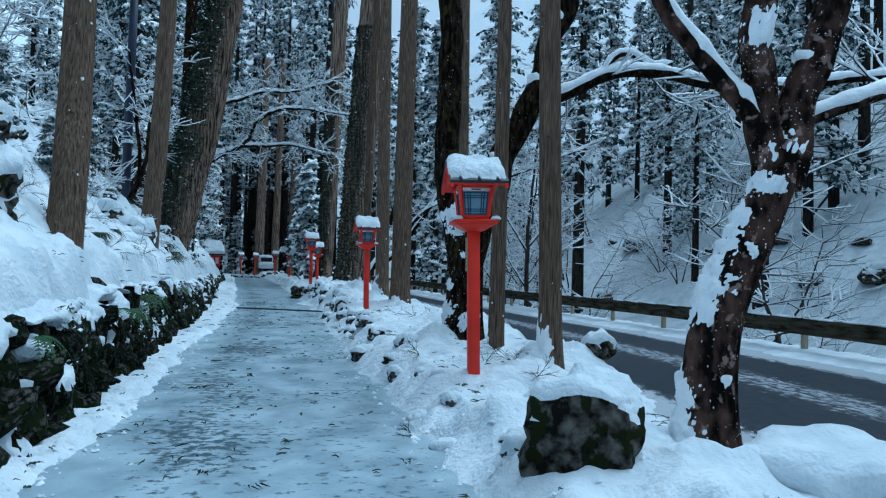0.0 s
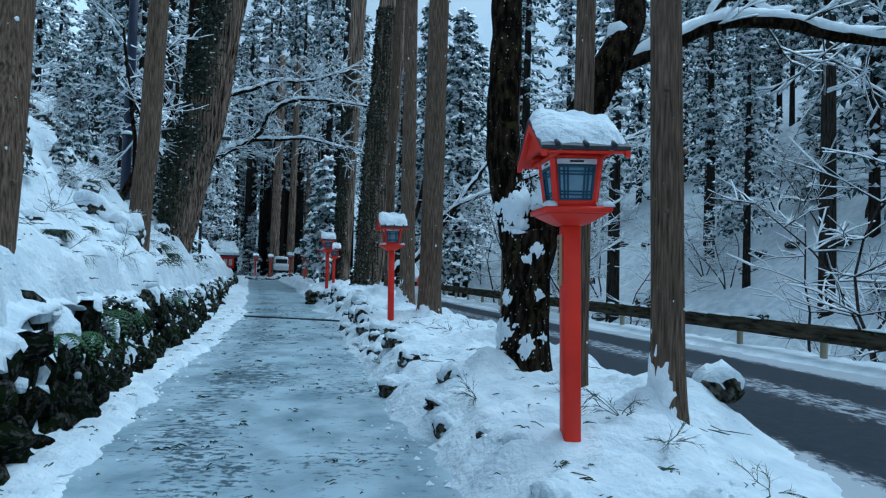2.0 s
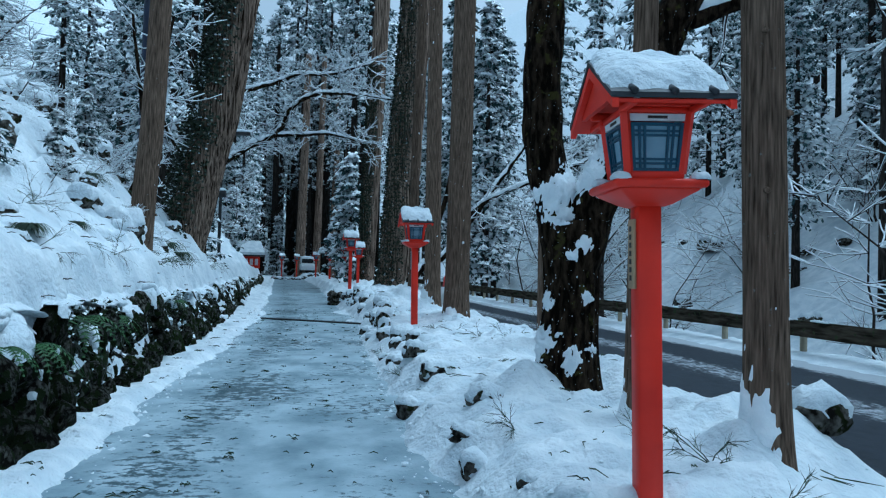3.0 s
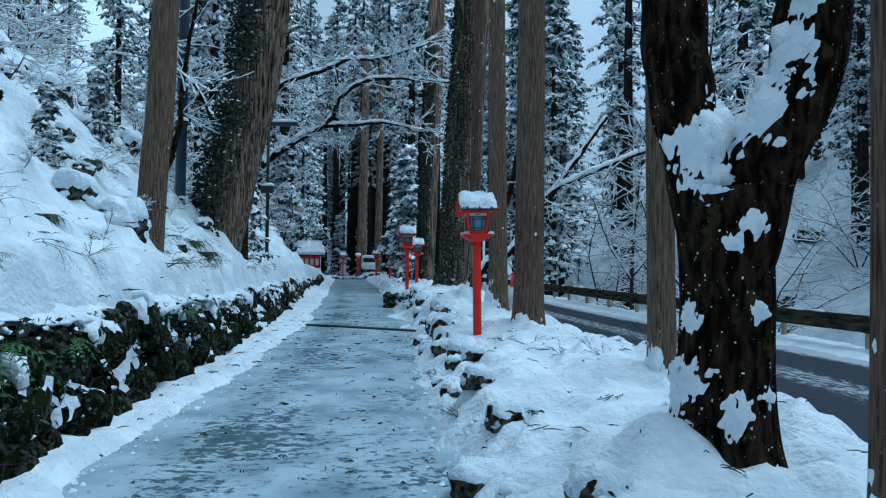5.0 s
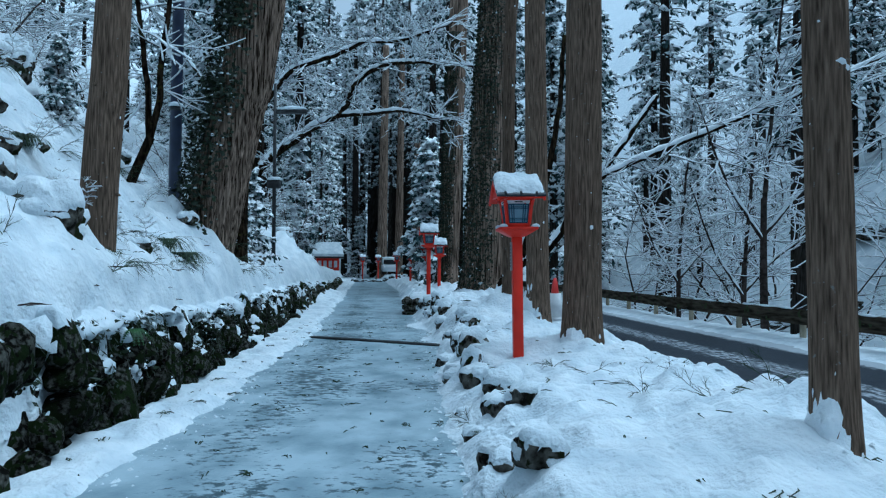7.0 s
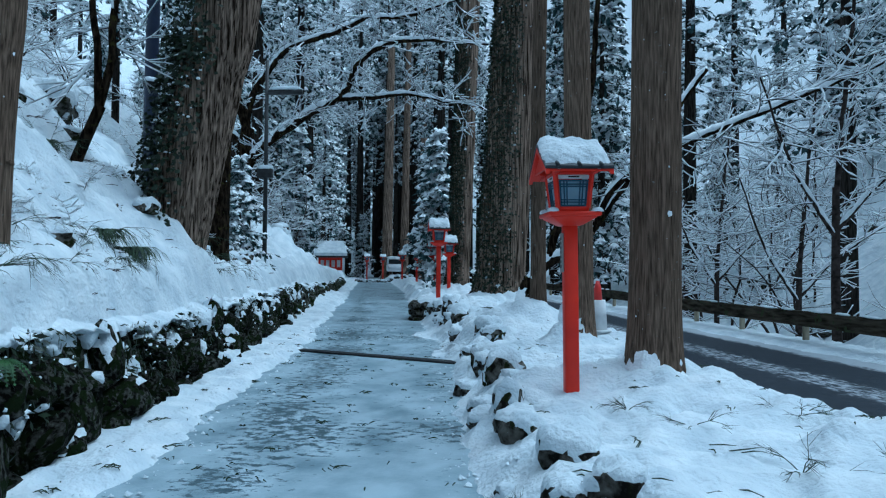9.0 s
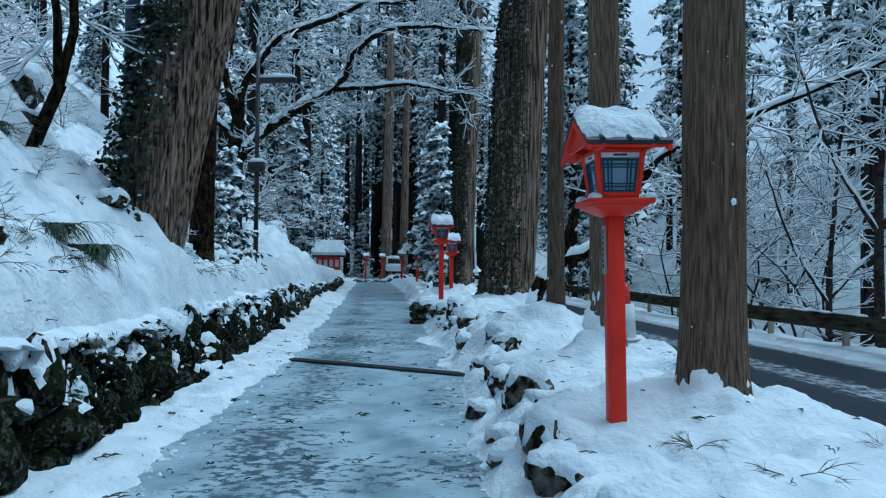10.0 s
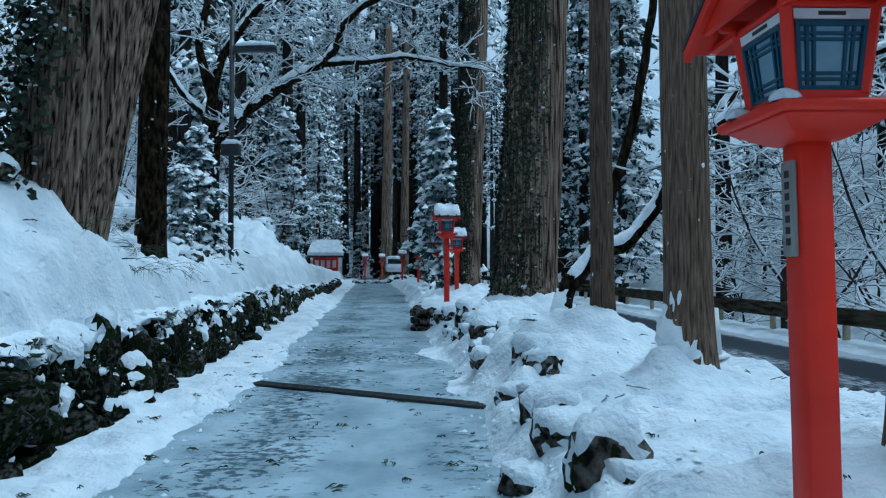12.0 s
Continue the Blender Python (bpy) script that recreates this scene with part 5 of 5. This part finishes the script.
while len(spots) < 54 and tries < 4000:
    tries += 1
    y = rng.uniform(80, 112)
    x = (path_l(y) + path_r(y)) / 2 + rng.uniform(-17, 19)
    if free(x, y, spots, 2.4):
        spots.append((x, y))
        plant(kinds, 5, x, y, rng.uniform(0, 360), rng.uniform(0.9, 1.4))
for i, (x, y) in enumerate(((-10.5, 82), (-9, 85), (-7.5, 82), (-12, 86), (-6, 85), (-13.6, 83), (-4.6, 82), (-10, 90), (-7, 91))):
    plant(kinds, 5, x, y, i * 41, 1.5)
for i, (x, y) in enumerate(((-12.2, 46), (-13.5, 51), (-11.6, 41), (-14.5, 56), (-10.8, 37), (-1.2, 44), (-0.9, 50), (-2.2, 58), (-3.6, 64), (-15.5, 63))):
    plant(kinds, (5, 0, 5)[i % 3], x, y, i * 53, 1.15)
spots, tries = [], 0
while len(spots) < 36 and tries < 4000:
    tries += 1
    y = rng.uniform(8, 60)
    x = road_f(y) + 2.6 + rng.random() * 13
    if free(x, y, spots, 1.1):
        spots.append((x, y))
        plant(bushes, rng.choice((0, 1, 2, 3)), x, y, rng.uniform(0, 360), rng.uniform(0.8, 1.2))
spots, tries = [], 0
while len(spots) < 60 and tries < 4000:
    tries += 1
    y = rng.uniform(8, 62)
    x = wall_l(y) - 2.2 - rng.random() * 12
    if free(x, y, spots, 1.1):
        spots.append((x, y))
        plant(bushes, rng.choice((0, 1, 3, 3)), x, y, rng.uniform(0, 360), rng.uniform(0.7, 1.1))
spots, tries = [], 0
while len(spots) < 70 and tries < 4000:
    tries += 1
    y = 8 + rng.random() * 32
    x = wall_l(y) - 0.9 - rng.random() * 6
    if free(x, y, spots, 0.6):
        spots.append((x, y))
        plant(bushes, 3, x, y, rng.uniform(0, 360), rng.uniform(0.2, 0.5))
for i, (x, y, size) in enumerate(((-6.1, 27.6, 0.62), (-6.6, 28.6, 0.5), (-5.9, 26.4, 0.4), (-7.4, 30, 0.5), (-4.9, 15.5, 0.25), (-4.4, 12.8, 0.25), (-5.6, 13.6, 0.3), (-4.2, 10.2, 0.25), (-5.9, 18.6, 0.3))):
    plant(kinds, 4, x, y, i * 71, size)
for i, (x, y) in enumerate(((5.0, 50), (7.2, 56), (5.4, 61), (8.6, 70), (6.6, 75), (3.6, 67), (9.4, 62), (6.2, 46))):
    plant(kinds, (0, 2, 1)[i % 3], x, y, i * 37, 1.35)
for i, (x, y) in enumerate(((-14.8, 74), (-15.8, 79), (-18.3, 90), (-16.8, 84), (-17.5, 78), (-14.2, 69), (-20.5, 88))):
    plant(kinds, (0, 2)[i % 2], x, y, i * 37, 1.1)
# cedars ahead on both sides of the far path
for i, (x, y) in enumerate(((-11.6, 52), (-12.4, 57), (-2.3, 47), (-4.2, 66), (-3.2, 56), (-6.2, 80), (-12.5, 58), (-9.6, 45), (-2.0, 52))):
    plant(kinds, 5, x, y, i * 47, 1.0)
for i, (x, y) in enumerate(((-8.6, 40), (-9.4, 44), (-10.6, 48), (-12.2, 54), (-3.4, 60), (-2.6, 44), (-8.2, 88), (-11, 86), (-13, 82), (-4.2, 74), (-1.9, 40))):
    plant(kinds if i % 3 else bushes, 3 if i % 3 else 0, x, y, i * 61, 1.0)

# more cedars and thickets on the slope beyond the road
spots, tries = [], 0
while len(spots) < 27 and tries < 4000:
    tries += 1
    y = rng.uniform(13, 50)
    x = road_f(y) + 9 + rng.random() * 16
    if free(x, y, spots, 2.0):
        spots.append((x, y))
        if len(spots) % 3 == 0:
            plant(bushes, rng.choice((0, 1, 2)), x, y, rng.uniform(0, 360), rng.uniform(0.9, 1.2))
        else:
            plant(kinds, rng.choice((0, 2, 1)), x, y, rng.uniform(0, 360), rng.uniform(0.55, 0.95))
# trees that close the valley's end
rng = random.Random(55)
for i in range(16):
    y = 96 + 9 * rng.random()
    plant(kinds, (0, 2)[i % 2], (path_l(y) + path_r(y)) / 2 - 13 + i * 1.7, y, i * 67, rng.uniform(0.9, 1.2))

# ---- guardrail ----
rail = thing("guardrail", (0, 0, 0), "weathered timber guardrail on pale short posts with snow on top", "guardrail")
py2 = steps((-8, 80, 2.0))
for i in range(len(py2) - 1):
    y0, y1 = py2[i] + 0.004, py2[i + 1] - 0.004
    x0, x1 = road_f(y0) + 0.35, road_f(y1) + 0.35
    s = Shape()
    v, f = [], []
    prof = ((-0.05, 0.37), (0.05, 0.37), (0.06, 0.42), (0.06, 0.6), (0.05, 0.65), (-0.05, 0.65), (-0.065, 0.6), (-0.04, 0.51), (-0.065, 0.42))
    k = len(prof)
    for j in range(5):
        q = j / 4
        for dx, z in prof:
            v.append((x0 + (x1 - x0) * q + dx + 0.006 * noise.noise(Vector((j, z * 9, i))), y0 + (y1 - y0) * q, z + 0.008 * noise.noise(Vector((j * 0.7, i, dx * 20)))))
    f = [(j * k + a, j * k + (a + 1) % k, j * k + k + (a + 1) % k, j * k + k + a) for j in range(4) for a in range(k)] + [tuple(range(k)), tuple(reversed(range(4 * k, 5 * k)))]
    s.add(v, f)
    part("beam", s, TIMBER, rail, smooth=False)
    s = Shape()
    s.tube([(x0 + 0.12, y0 + 0.1, -0.3), (x0 + 0.12, y0 + 0.1, 0.58)], 0.06, 10)
    part("post", s, POST_WOOD, rail, "pale short post")
    s = Shape()
    for q in (0.2, 0.5, 0.8):
        if rng.random() < 0.6:
            snow_lump(s, x0 + (x1 - x0) * q, y0 + (y1 - y0) * q, 0.65, 0.055, 0.3 * rng.uniform(0.5, 1), 0.035, i + q, 10)
    if s.f:
        tagged(part("snow", s, DIMMED_SNOW, rail), kind="stuff")

# ---- poles, cone, buildings ----
pole = thing("utility_pole", (-7.3, 25.3, on_ground(-7.3, 25.3)), "tall dark navy steel pole with a snowy clamp", "pole")
s = Shape()
s.tube([(0, 0, -0.3), (0.05, 0, 6), (0.1, 0, 13)], (0.15, 0.14, 0.12), 20)
part("shaft", s, NAVY, pole)
s = Shape()
s.tube([(0.04, 0, 3.62), (0.04, 0, 3.72)], 0.18, 20)
part("clamp", s, IRON, pole)
s = Shape()
snow_lump(s, 0.04, -0.05, 3.72, 0.19, 0.19, 0.12, 2)
part("clamp_snow", s, DIMMED_SNOW, pole)
pole = thing("lamp_post", (-5.65, 28.2, on_ground(-5.65, 28.2)), "thin dark lamp post with snow-topped boxes", "lamp post")
s = Shape()
s.tube([(0, 0, -0.3), (0, 0, 5.2)], (0.06, 0.045), 14)
part("shaft", s, IRON, pole)
s = Shape()
s.box(-0.2, -0.09, 2.1, 0.18, 0.09, 2.34)
box = part("meter_box", s, IRON, pole)
s = Shape()
snow_lump(s, 0, 0, 2.34, 0.2, 0.12, 0.1, 5)
part("box_snow", s, DIMMED_SNOW, box)
s = Shape()
s.box(0.04, -0.07, 4.3, 0.95, 0.07, 4.42)
arm = part("lamp_head", s, IRON, pole)
s = Shape()
snow_lump(s, 0.5, 0, 4.42, 0.45, 0.1, 0.1, 6)
part("lamp_snow", s, DIMMED_SNOW, arm)
guy = thing("guy_wire", (-6.45, 29, on_ground(-6.45, 29)), "slanting guy wire with a yellow guard", "cable")
s = Shape()
s.tube([(0.15, 0, -0.1), (-0.3, 0, 1.5)], 0.04, 10)
part("guard", s, YELLOW, guy, "yellow plastic guard")
s = Shape()
s.tube([(-0.3, 0, 1.5), (-1.75, -3.4, 6.5)], 0.008, 6)
part("wire", s, IRON, guy)
cone = thing("traffic_cone", (1.72, 20.9, on_ground(1.72, 20.9) - 0.02), "red cone with pale snow-crusted base by the road", "cone")
s = Shape()
s.tube([(0, 0, 0), (0, 0, 0.03)], 0.2, 16)
s.tube([(0, 0, 0.03), (0, 0, 0.45)], (0.14, 0.11), 14)
part("base", s, WHITE_PAINT, cone, "pale snow-crusted base")
s = Shape()
s.tube([(0, 0, 0.44), (0, 0, 0.62), (0, 0, 0.72)], (0.07, 0.05, 0.025), 14)
part("tip", s, CONE_RED, cone)


def red_hall(x, y, w, d, h, turn):
    t = thing("shrine_hall", (x, y, on_ground(x, y) - 0.2), "small vermilion shrine building under a snowy roof", "building")
    s = Shape()
    s.box(-w / 2, -d / 2, 0, w / 2, d / 2, h, bevel=0.02)
    body = part("wall", s, VERMILION, t, smooth=False)
    for i in range(5):
        s = Shape()
        px = -w / 2 + w * i / 4
        s.box(px - 0.08, -d / 2 - 0.09, 0, px + 0.08, -d / 2 - 0.004, h)
        part("pillar", s, VERMILION, t, smooth=False)
    for i in range(4):
        s = Shape()
        px = -w / 2 + w * (i + 0.5) / 4
        s.box(px - w * 0.09, -d / 2 - 0.03, h * 0.25, px + w * 0.09, -d / 2 - 0.004, h * 0.8)
        part("window", s, WHITE_PAINT, body, smooth=False)
    for name, mat, o, zz, th in (("roof", ROOF_COPPER, 0.5, 0, 0.12), ("roof_snow", DIMMED_SNOW, 0.46, 0.12, 0.25)):
        s = Shape()
        a, b = w / 2 + o, d / 2 + o
        v = [(-a, -b, h + zz), (a, -b, h + zz), (a, b, h + zz), (-a, b, h + zz), (-a * 0.75, 0, h + 1.0 + zz), (a * 0.75, 0, h + 1.0 + zz)]
        s.add(v + [(p[0], p[1], p[2] + th) for p in v], [(0, 3, 2, 1), (6, 7, 11, 10), (7, 8, 11), (8, 9, 10, 11), (9, 6, 10), (0, 1, 7, 6), (1, 2, 8, 7), (2, 3, 9, 8), (3, 0, 6, 9)])
        part(name, s, mat, t, smooth=False)
    t.rotation_euler = (0, 0, radians(turn))
    return t


red_hall(-12.2, 63.5, 1.7, 1.6, 1.0, 12)

van = thing("parked_van", (-8.8, 76, on_ground(-8.8, 76) + 0.05), "white van parked far off with snow on its roof", "van", turn=12)
s = Shape()
s.box(-0.75, -1.6, 0.3, 0.75, 1.6, 1.0, bevel=0.08)
s.box(-0.7, -1.3, 1.0, 0.7, 1.5, 1.65, bevel=0.1)
part("body", s, CAR_WHITE, van)
s = Shape()
s.box(-0.6, -1.33, 1.05, 0.6, -1.295, 1.5)
part("windscreen", s, CAR_GLASS, van)
for sx in (-1, 1):
    for sy in (-1, 1):
        s = Shape()
        s.tube([(sx * 0.6, sy * 1.0, 0.28), (sx * 0.76, sy * 1.0, 0.28)], 0.28, 16)
        part("wheel", s, IRON, van)
    s = Shape()
    s.tube([(sx * 0.55, -1.57, 0.75), (sx * 0.55, -1.63, 0.75)], 0.09, 12)
    part("headlight", s, WHITE_PAINT, van)
s = Shape()
snow_lump(s, 0, 0.1, 1.65, 0.7, 1.4, 0.15, 4, 20)
part("roof_snow", s, DIMMED_SNOW, van)


# ---- small plants and litter ----
def fern(x, y, z, seed, size, facing):
    rng = random.Random(seed)
    t = thing("fern", (x, y, z), "green fern hanging from the mossy wall", "fern", "ferns on the wall")
    for k in range(7):
        a = facing + rng.uniform(-1.2, 1.2)
        s = Shape()
        L = size * rng.uniform(0.7, 1.1)
        pts = [Vector((math.cos(a) * L * q * 0.8, math.sin(a) * L * q * 0.8, L * (0.45 * q - 1.0 * q * q))) for q in np.linspace(0, 1, 12)]
        for i in range(1, 12):
            d = (pts[i] - pts[i - 1]).normalized()
            side = d.cross(Vector((0, 0, 1))).normalized()
            w = 0.3 * L * (1 - i / 12.5) * min(1, i / 3)
            for sg in (-1, 1):
                e = pts[i] + side * sg * w + d * w * 0.3 - Vector((0, 0, w * 0.25))
                s.add([tuple(pts[i] - d * 0.012), tuple(e), tuple(pts[i] + d * 0.014)], [(0, 1, 2)])
        s.tube([tuple(p) for p in pts], np.linspace(0.004, 0.0015, 12), 4)
        part("frond", s, FERN, t)
    return t


for i, (y, size) in enumerate(((6.6, 0.3), (9.4, 0.32), (9.9, 0.42), (11.1, 0.58), (12.1, 0.4), (5.2, 0.3), (15.2, 0.22))):
    fern(wall_l(y) - 0.04, y, float(wall_top(y)) - 0.16 - 0.06 * (i % 3), i, size, -0.5)


def sedge(x, y, seed, size, blades, label="dark green sedge tuft drooping under snow"):
    rng = random.Random(seed)
    t = thing("sedge_tuft", (x, y, on_ground(x, y) + 0.05), label, "grass", "tufts on the bank")
    s = Shape()
    for _ in range(blades):
        a = rng.uniform(-2.6, 0.3)
        L = size * rng.uniform(0.6, 1.2)
        o = Vector((rng.uniform(-0.4, 0.4) * size, rng.uniform(-0.3, 0.3) * size, 0))
        w = Vector((-math.sin(a), math.cos(a), 0)) * 0.008
        p = [o + Vector((math.cos(a) * L * q, math.sin(a) * L * q, L * (0.6 * q - 1.15 * q * q))) for q in (0, 0.35, 0.7, 1)]
        s.add([tuple(p[0] - w), tuple(p[0] + w), tuple(p[1] + w), tuple(p[1] - w), tuple(p[2] + w * 0.7), tuple(p[2] - w * 0.7), tuple(p[3])], [(0, 1, 2, 3), (3, 2, 4, 5), (5, 4, 6)])
    tagged(part("leaf_tuft", s, SEDGE, t), kind="stuff")
    s = Shape()
    snow_lump(s, -0.12, 0.16, -0.04, size * 0.6, size * 0.5, size * 0.4, seed, 14)
    part("snow_cap", s, DIMMED_SNOW, t)


for i, (x, y, size) in enumerate(((-4.12, 18.3, 0.36), (-4.4, 18.55, 0.4), (-4.02, 18.8, 0.34), (-3.2, 11.6, 0.2), (-4.75, 16.2, 0.3), (-3.75, 13.7, 0.24), (-5.5, 19.3, 0.3))):
    sedge(x, y, i, size, 130)


def litter(name, label, count, where, seed, lo, hi, material=SEDGE):
    """Fallen cedar sprigs and needles lying on the snow."""
    rng = random.Random(seed)
    s = Shape()
    places = [where(rng) for _ in range(count)]
    low = ground(np.array([p[0] for p in places]), np.array([p[1] for p in places])) + 0.006
    for (x, y, z), g in zip(places, low):
        z = g if z is None else z
        L = rng.uniform(lo, hi)
        a = rng.random() * 6.283
        for k in range(rng.choice((1, 1, 2, 3, 7))):
            b = a + rng.uniform(-0.7, 0.7)
            ox, oy = rng.uniform(-0.5, 0.5) * L, rng.uniform(-0.5, 0.5) * L
            l2 = L * rng.uniform(0.4, 1)
            s.tube([(x + ox, y + oy, z), (x + ox + math.cos(b) * l2 / 2, y + oy + math.sin(b) * l2 / 2, z + 0.012), (x + ox + math.cos(b + 0.3) * l2, y + oy + math.sin(b + 0.3) * l2, z + 0.004)], (0.003, 0.0045, 0.0015), 4, caps=False)
    tagged(part(name, s, material, label=label), category="litter", kind="stuff")


def spot_path(rng):
    y = 3 + rng.random() ** 1.2 * 24
    q = rng.random()
    return path_l(y) + (path_r(y) - path_l(y)) * q, y, 0.012


def spot_snow(rng):
    y = 3.5 + rng.random() ** 1.2 * 22
    x = path_l(y) - rng.uniform(-0.1, 0.5) if rng.random() < 0.35 else (path_r(y) + rng.uniform(0, 3) if rng.random() < 0.55 else wall_l(y) - rng.uniform(0.4, 4))
    return x, y, None


def spot_bank(rng):
    y = 8 + rng.random() * 20
    return wall_l(y) - 0.3 - rng.random() ** 1.2 * 5, y, None


litter("bank_twigs", "dark twigs and dead stalks poking through the bank's snow", 420, spot_bank, 6, 0.06, 0.24, TWIG)
def spot_verge(rng):
    y = 6 + rng.random() * 16
    return path_r(y) + 0.35 + rng.random() * 2.4, y, None


litter("cedar_sprigs", "broken dark cedar sprigs lying on the verge", 95, spot_verge, 7, 0.1, 0.26)
litter("fallen_needles", "dark cedar needles scattered on the slushy path", 300, spot_path, 3, 0.025, 0.11)
litter("fallen_sprigs", "small cedar sprigs lying on the snow", 420, spot_snow, 4, 0.03, 0.11)


def weed(x, y, seed, size, droop=0.1):
    rng = random.Random(seed)
    t = thing("dry_weed", (x, y, on_ground(x, y)), "dry dark weed sprig poking from the snow", "plant", "weeds in the snow")
    s = Shape()
    for _ in range(5):
        twigs(s, None, (0, 0, -0.02), (rng.uniform(-1, 1), rng.uniform(-1, 1), 0.45), size * rng.uniform(0.5, 0.9), 0.0045, rng, 2, 0.6, droop + 0.35, 4)
    tagged(part("sprig", s, SEDGE, t), kind="stuff")


rng = random.Random(9)
for i in range(75):
    y = rng.uniform(8.5, 24)
    x = wall_l(y) - 0.5 - rng.random() ** 1.3 * 4.5
    weed(x, y, 500 + i, rng.uniform(0.25, 0.6), 0.7)
for i, (x, y, size) in enumerate(((1.95, 8.6, 0.25), (2.15, 8.2, 0.28), (2.35, 7.9, 0.22), (2.9, 7.6, 0.25), (1.2, 16.5, 0.2), (2.2, 14.5, 0.3), (2.7, 14.6, 0.35), (1.5, 15.9, 0.25), (0.55, 12.6, 0.2),
                                  (1.0, 6.9, 0.15), (1.8, 15.0, 0.3), (2.4, 16.3, 0.25), (3.1, 15.2, 0.3), (-3.1, 13.4, 0.25), (-3.4, 14.2, 0.3), (-3.9, 13.0, 0.4), (-3.6, 12.2, 0.4), (-4.4, 15.2, 0.4), (-3.3, 15.6, 0.25), (-4.0, 17.6, 0.3), (0.3, 14.9, 0.2), (1.3, 9.3, 0.2), (-3.0, 11.4, 0.35))):
    weed(x, y, 300 + i, size)


# loose crumbs of snow along the edges of the path and the foot of the wall
s = Shape()
rng = random.Random(15)
spots = []
for _ in range(3600):
    y = 3 + rng.random() ** 1.3 * 24
    k = rng.random()
    spots.append((path_l(y) + rng.gauss(-0.12, 0.15) if k < 0.4 else path_r(y) + (rng.gauss(0.05, 0.15) if k < 0.75 else rng.uniform(0.2, 3.0)), y))
spots = np.array(spots)
for (x, y), z in zip(spots, np.maximum(0.004, ground(spots[:, 0], spots[:, 1]))):
    r = 0.005 + 0.028 * rng.random() ** 3
    v = [Vector((math.cos(t), math.sin(t), -0.2)) * rng.uniform(0.5, 1.5) for t in (0, 1.6, 3.1, 4.7)] + [Vector((rng.uniform(-0.4, 0.4), rng.uniform(-0.4, 0.4), rng.uniform(0.3, 0.8)))]
    a = Matrix.Rotation(rng.random() * 6.283, 3, "Z")
    s.add([tuple(a @ q * r + Vector((x, y, z + r * 0.2))) for q in v], [(0, 1, 4), (1, 2, 4), (2, 3, 4), (3, 0, 4)])
tagged(part("snow_crumbs", s, DIMMED_SNOW, label="loose crumbs of snow along the path"), category="snow", kind="stuff")
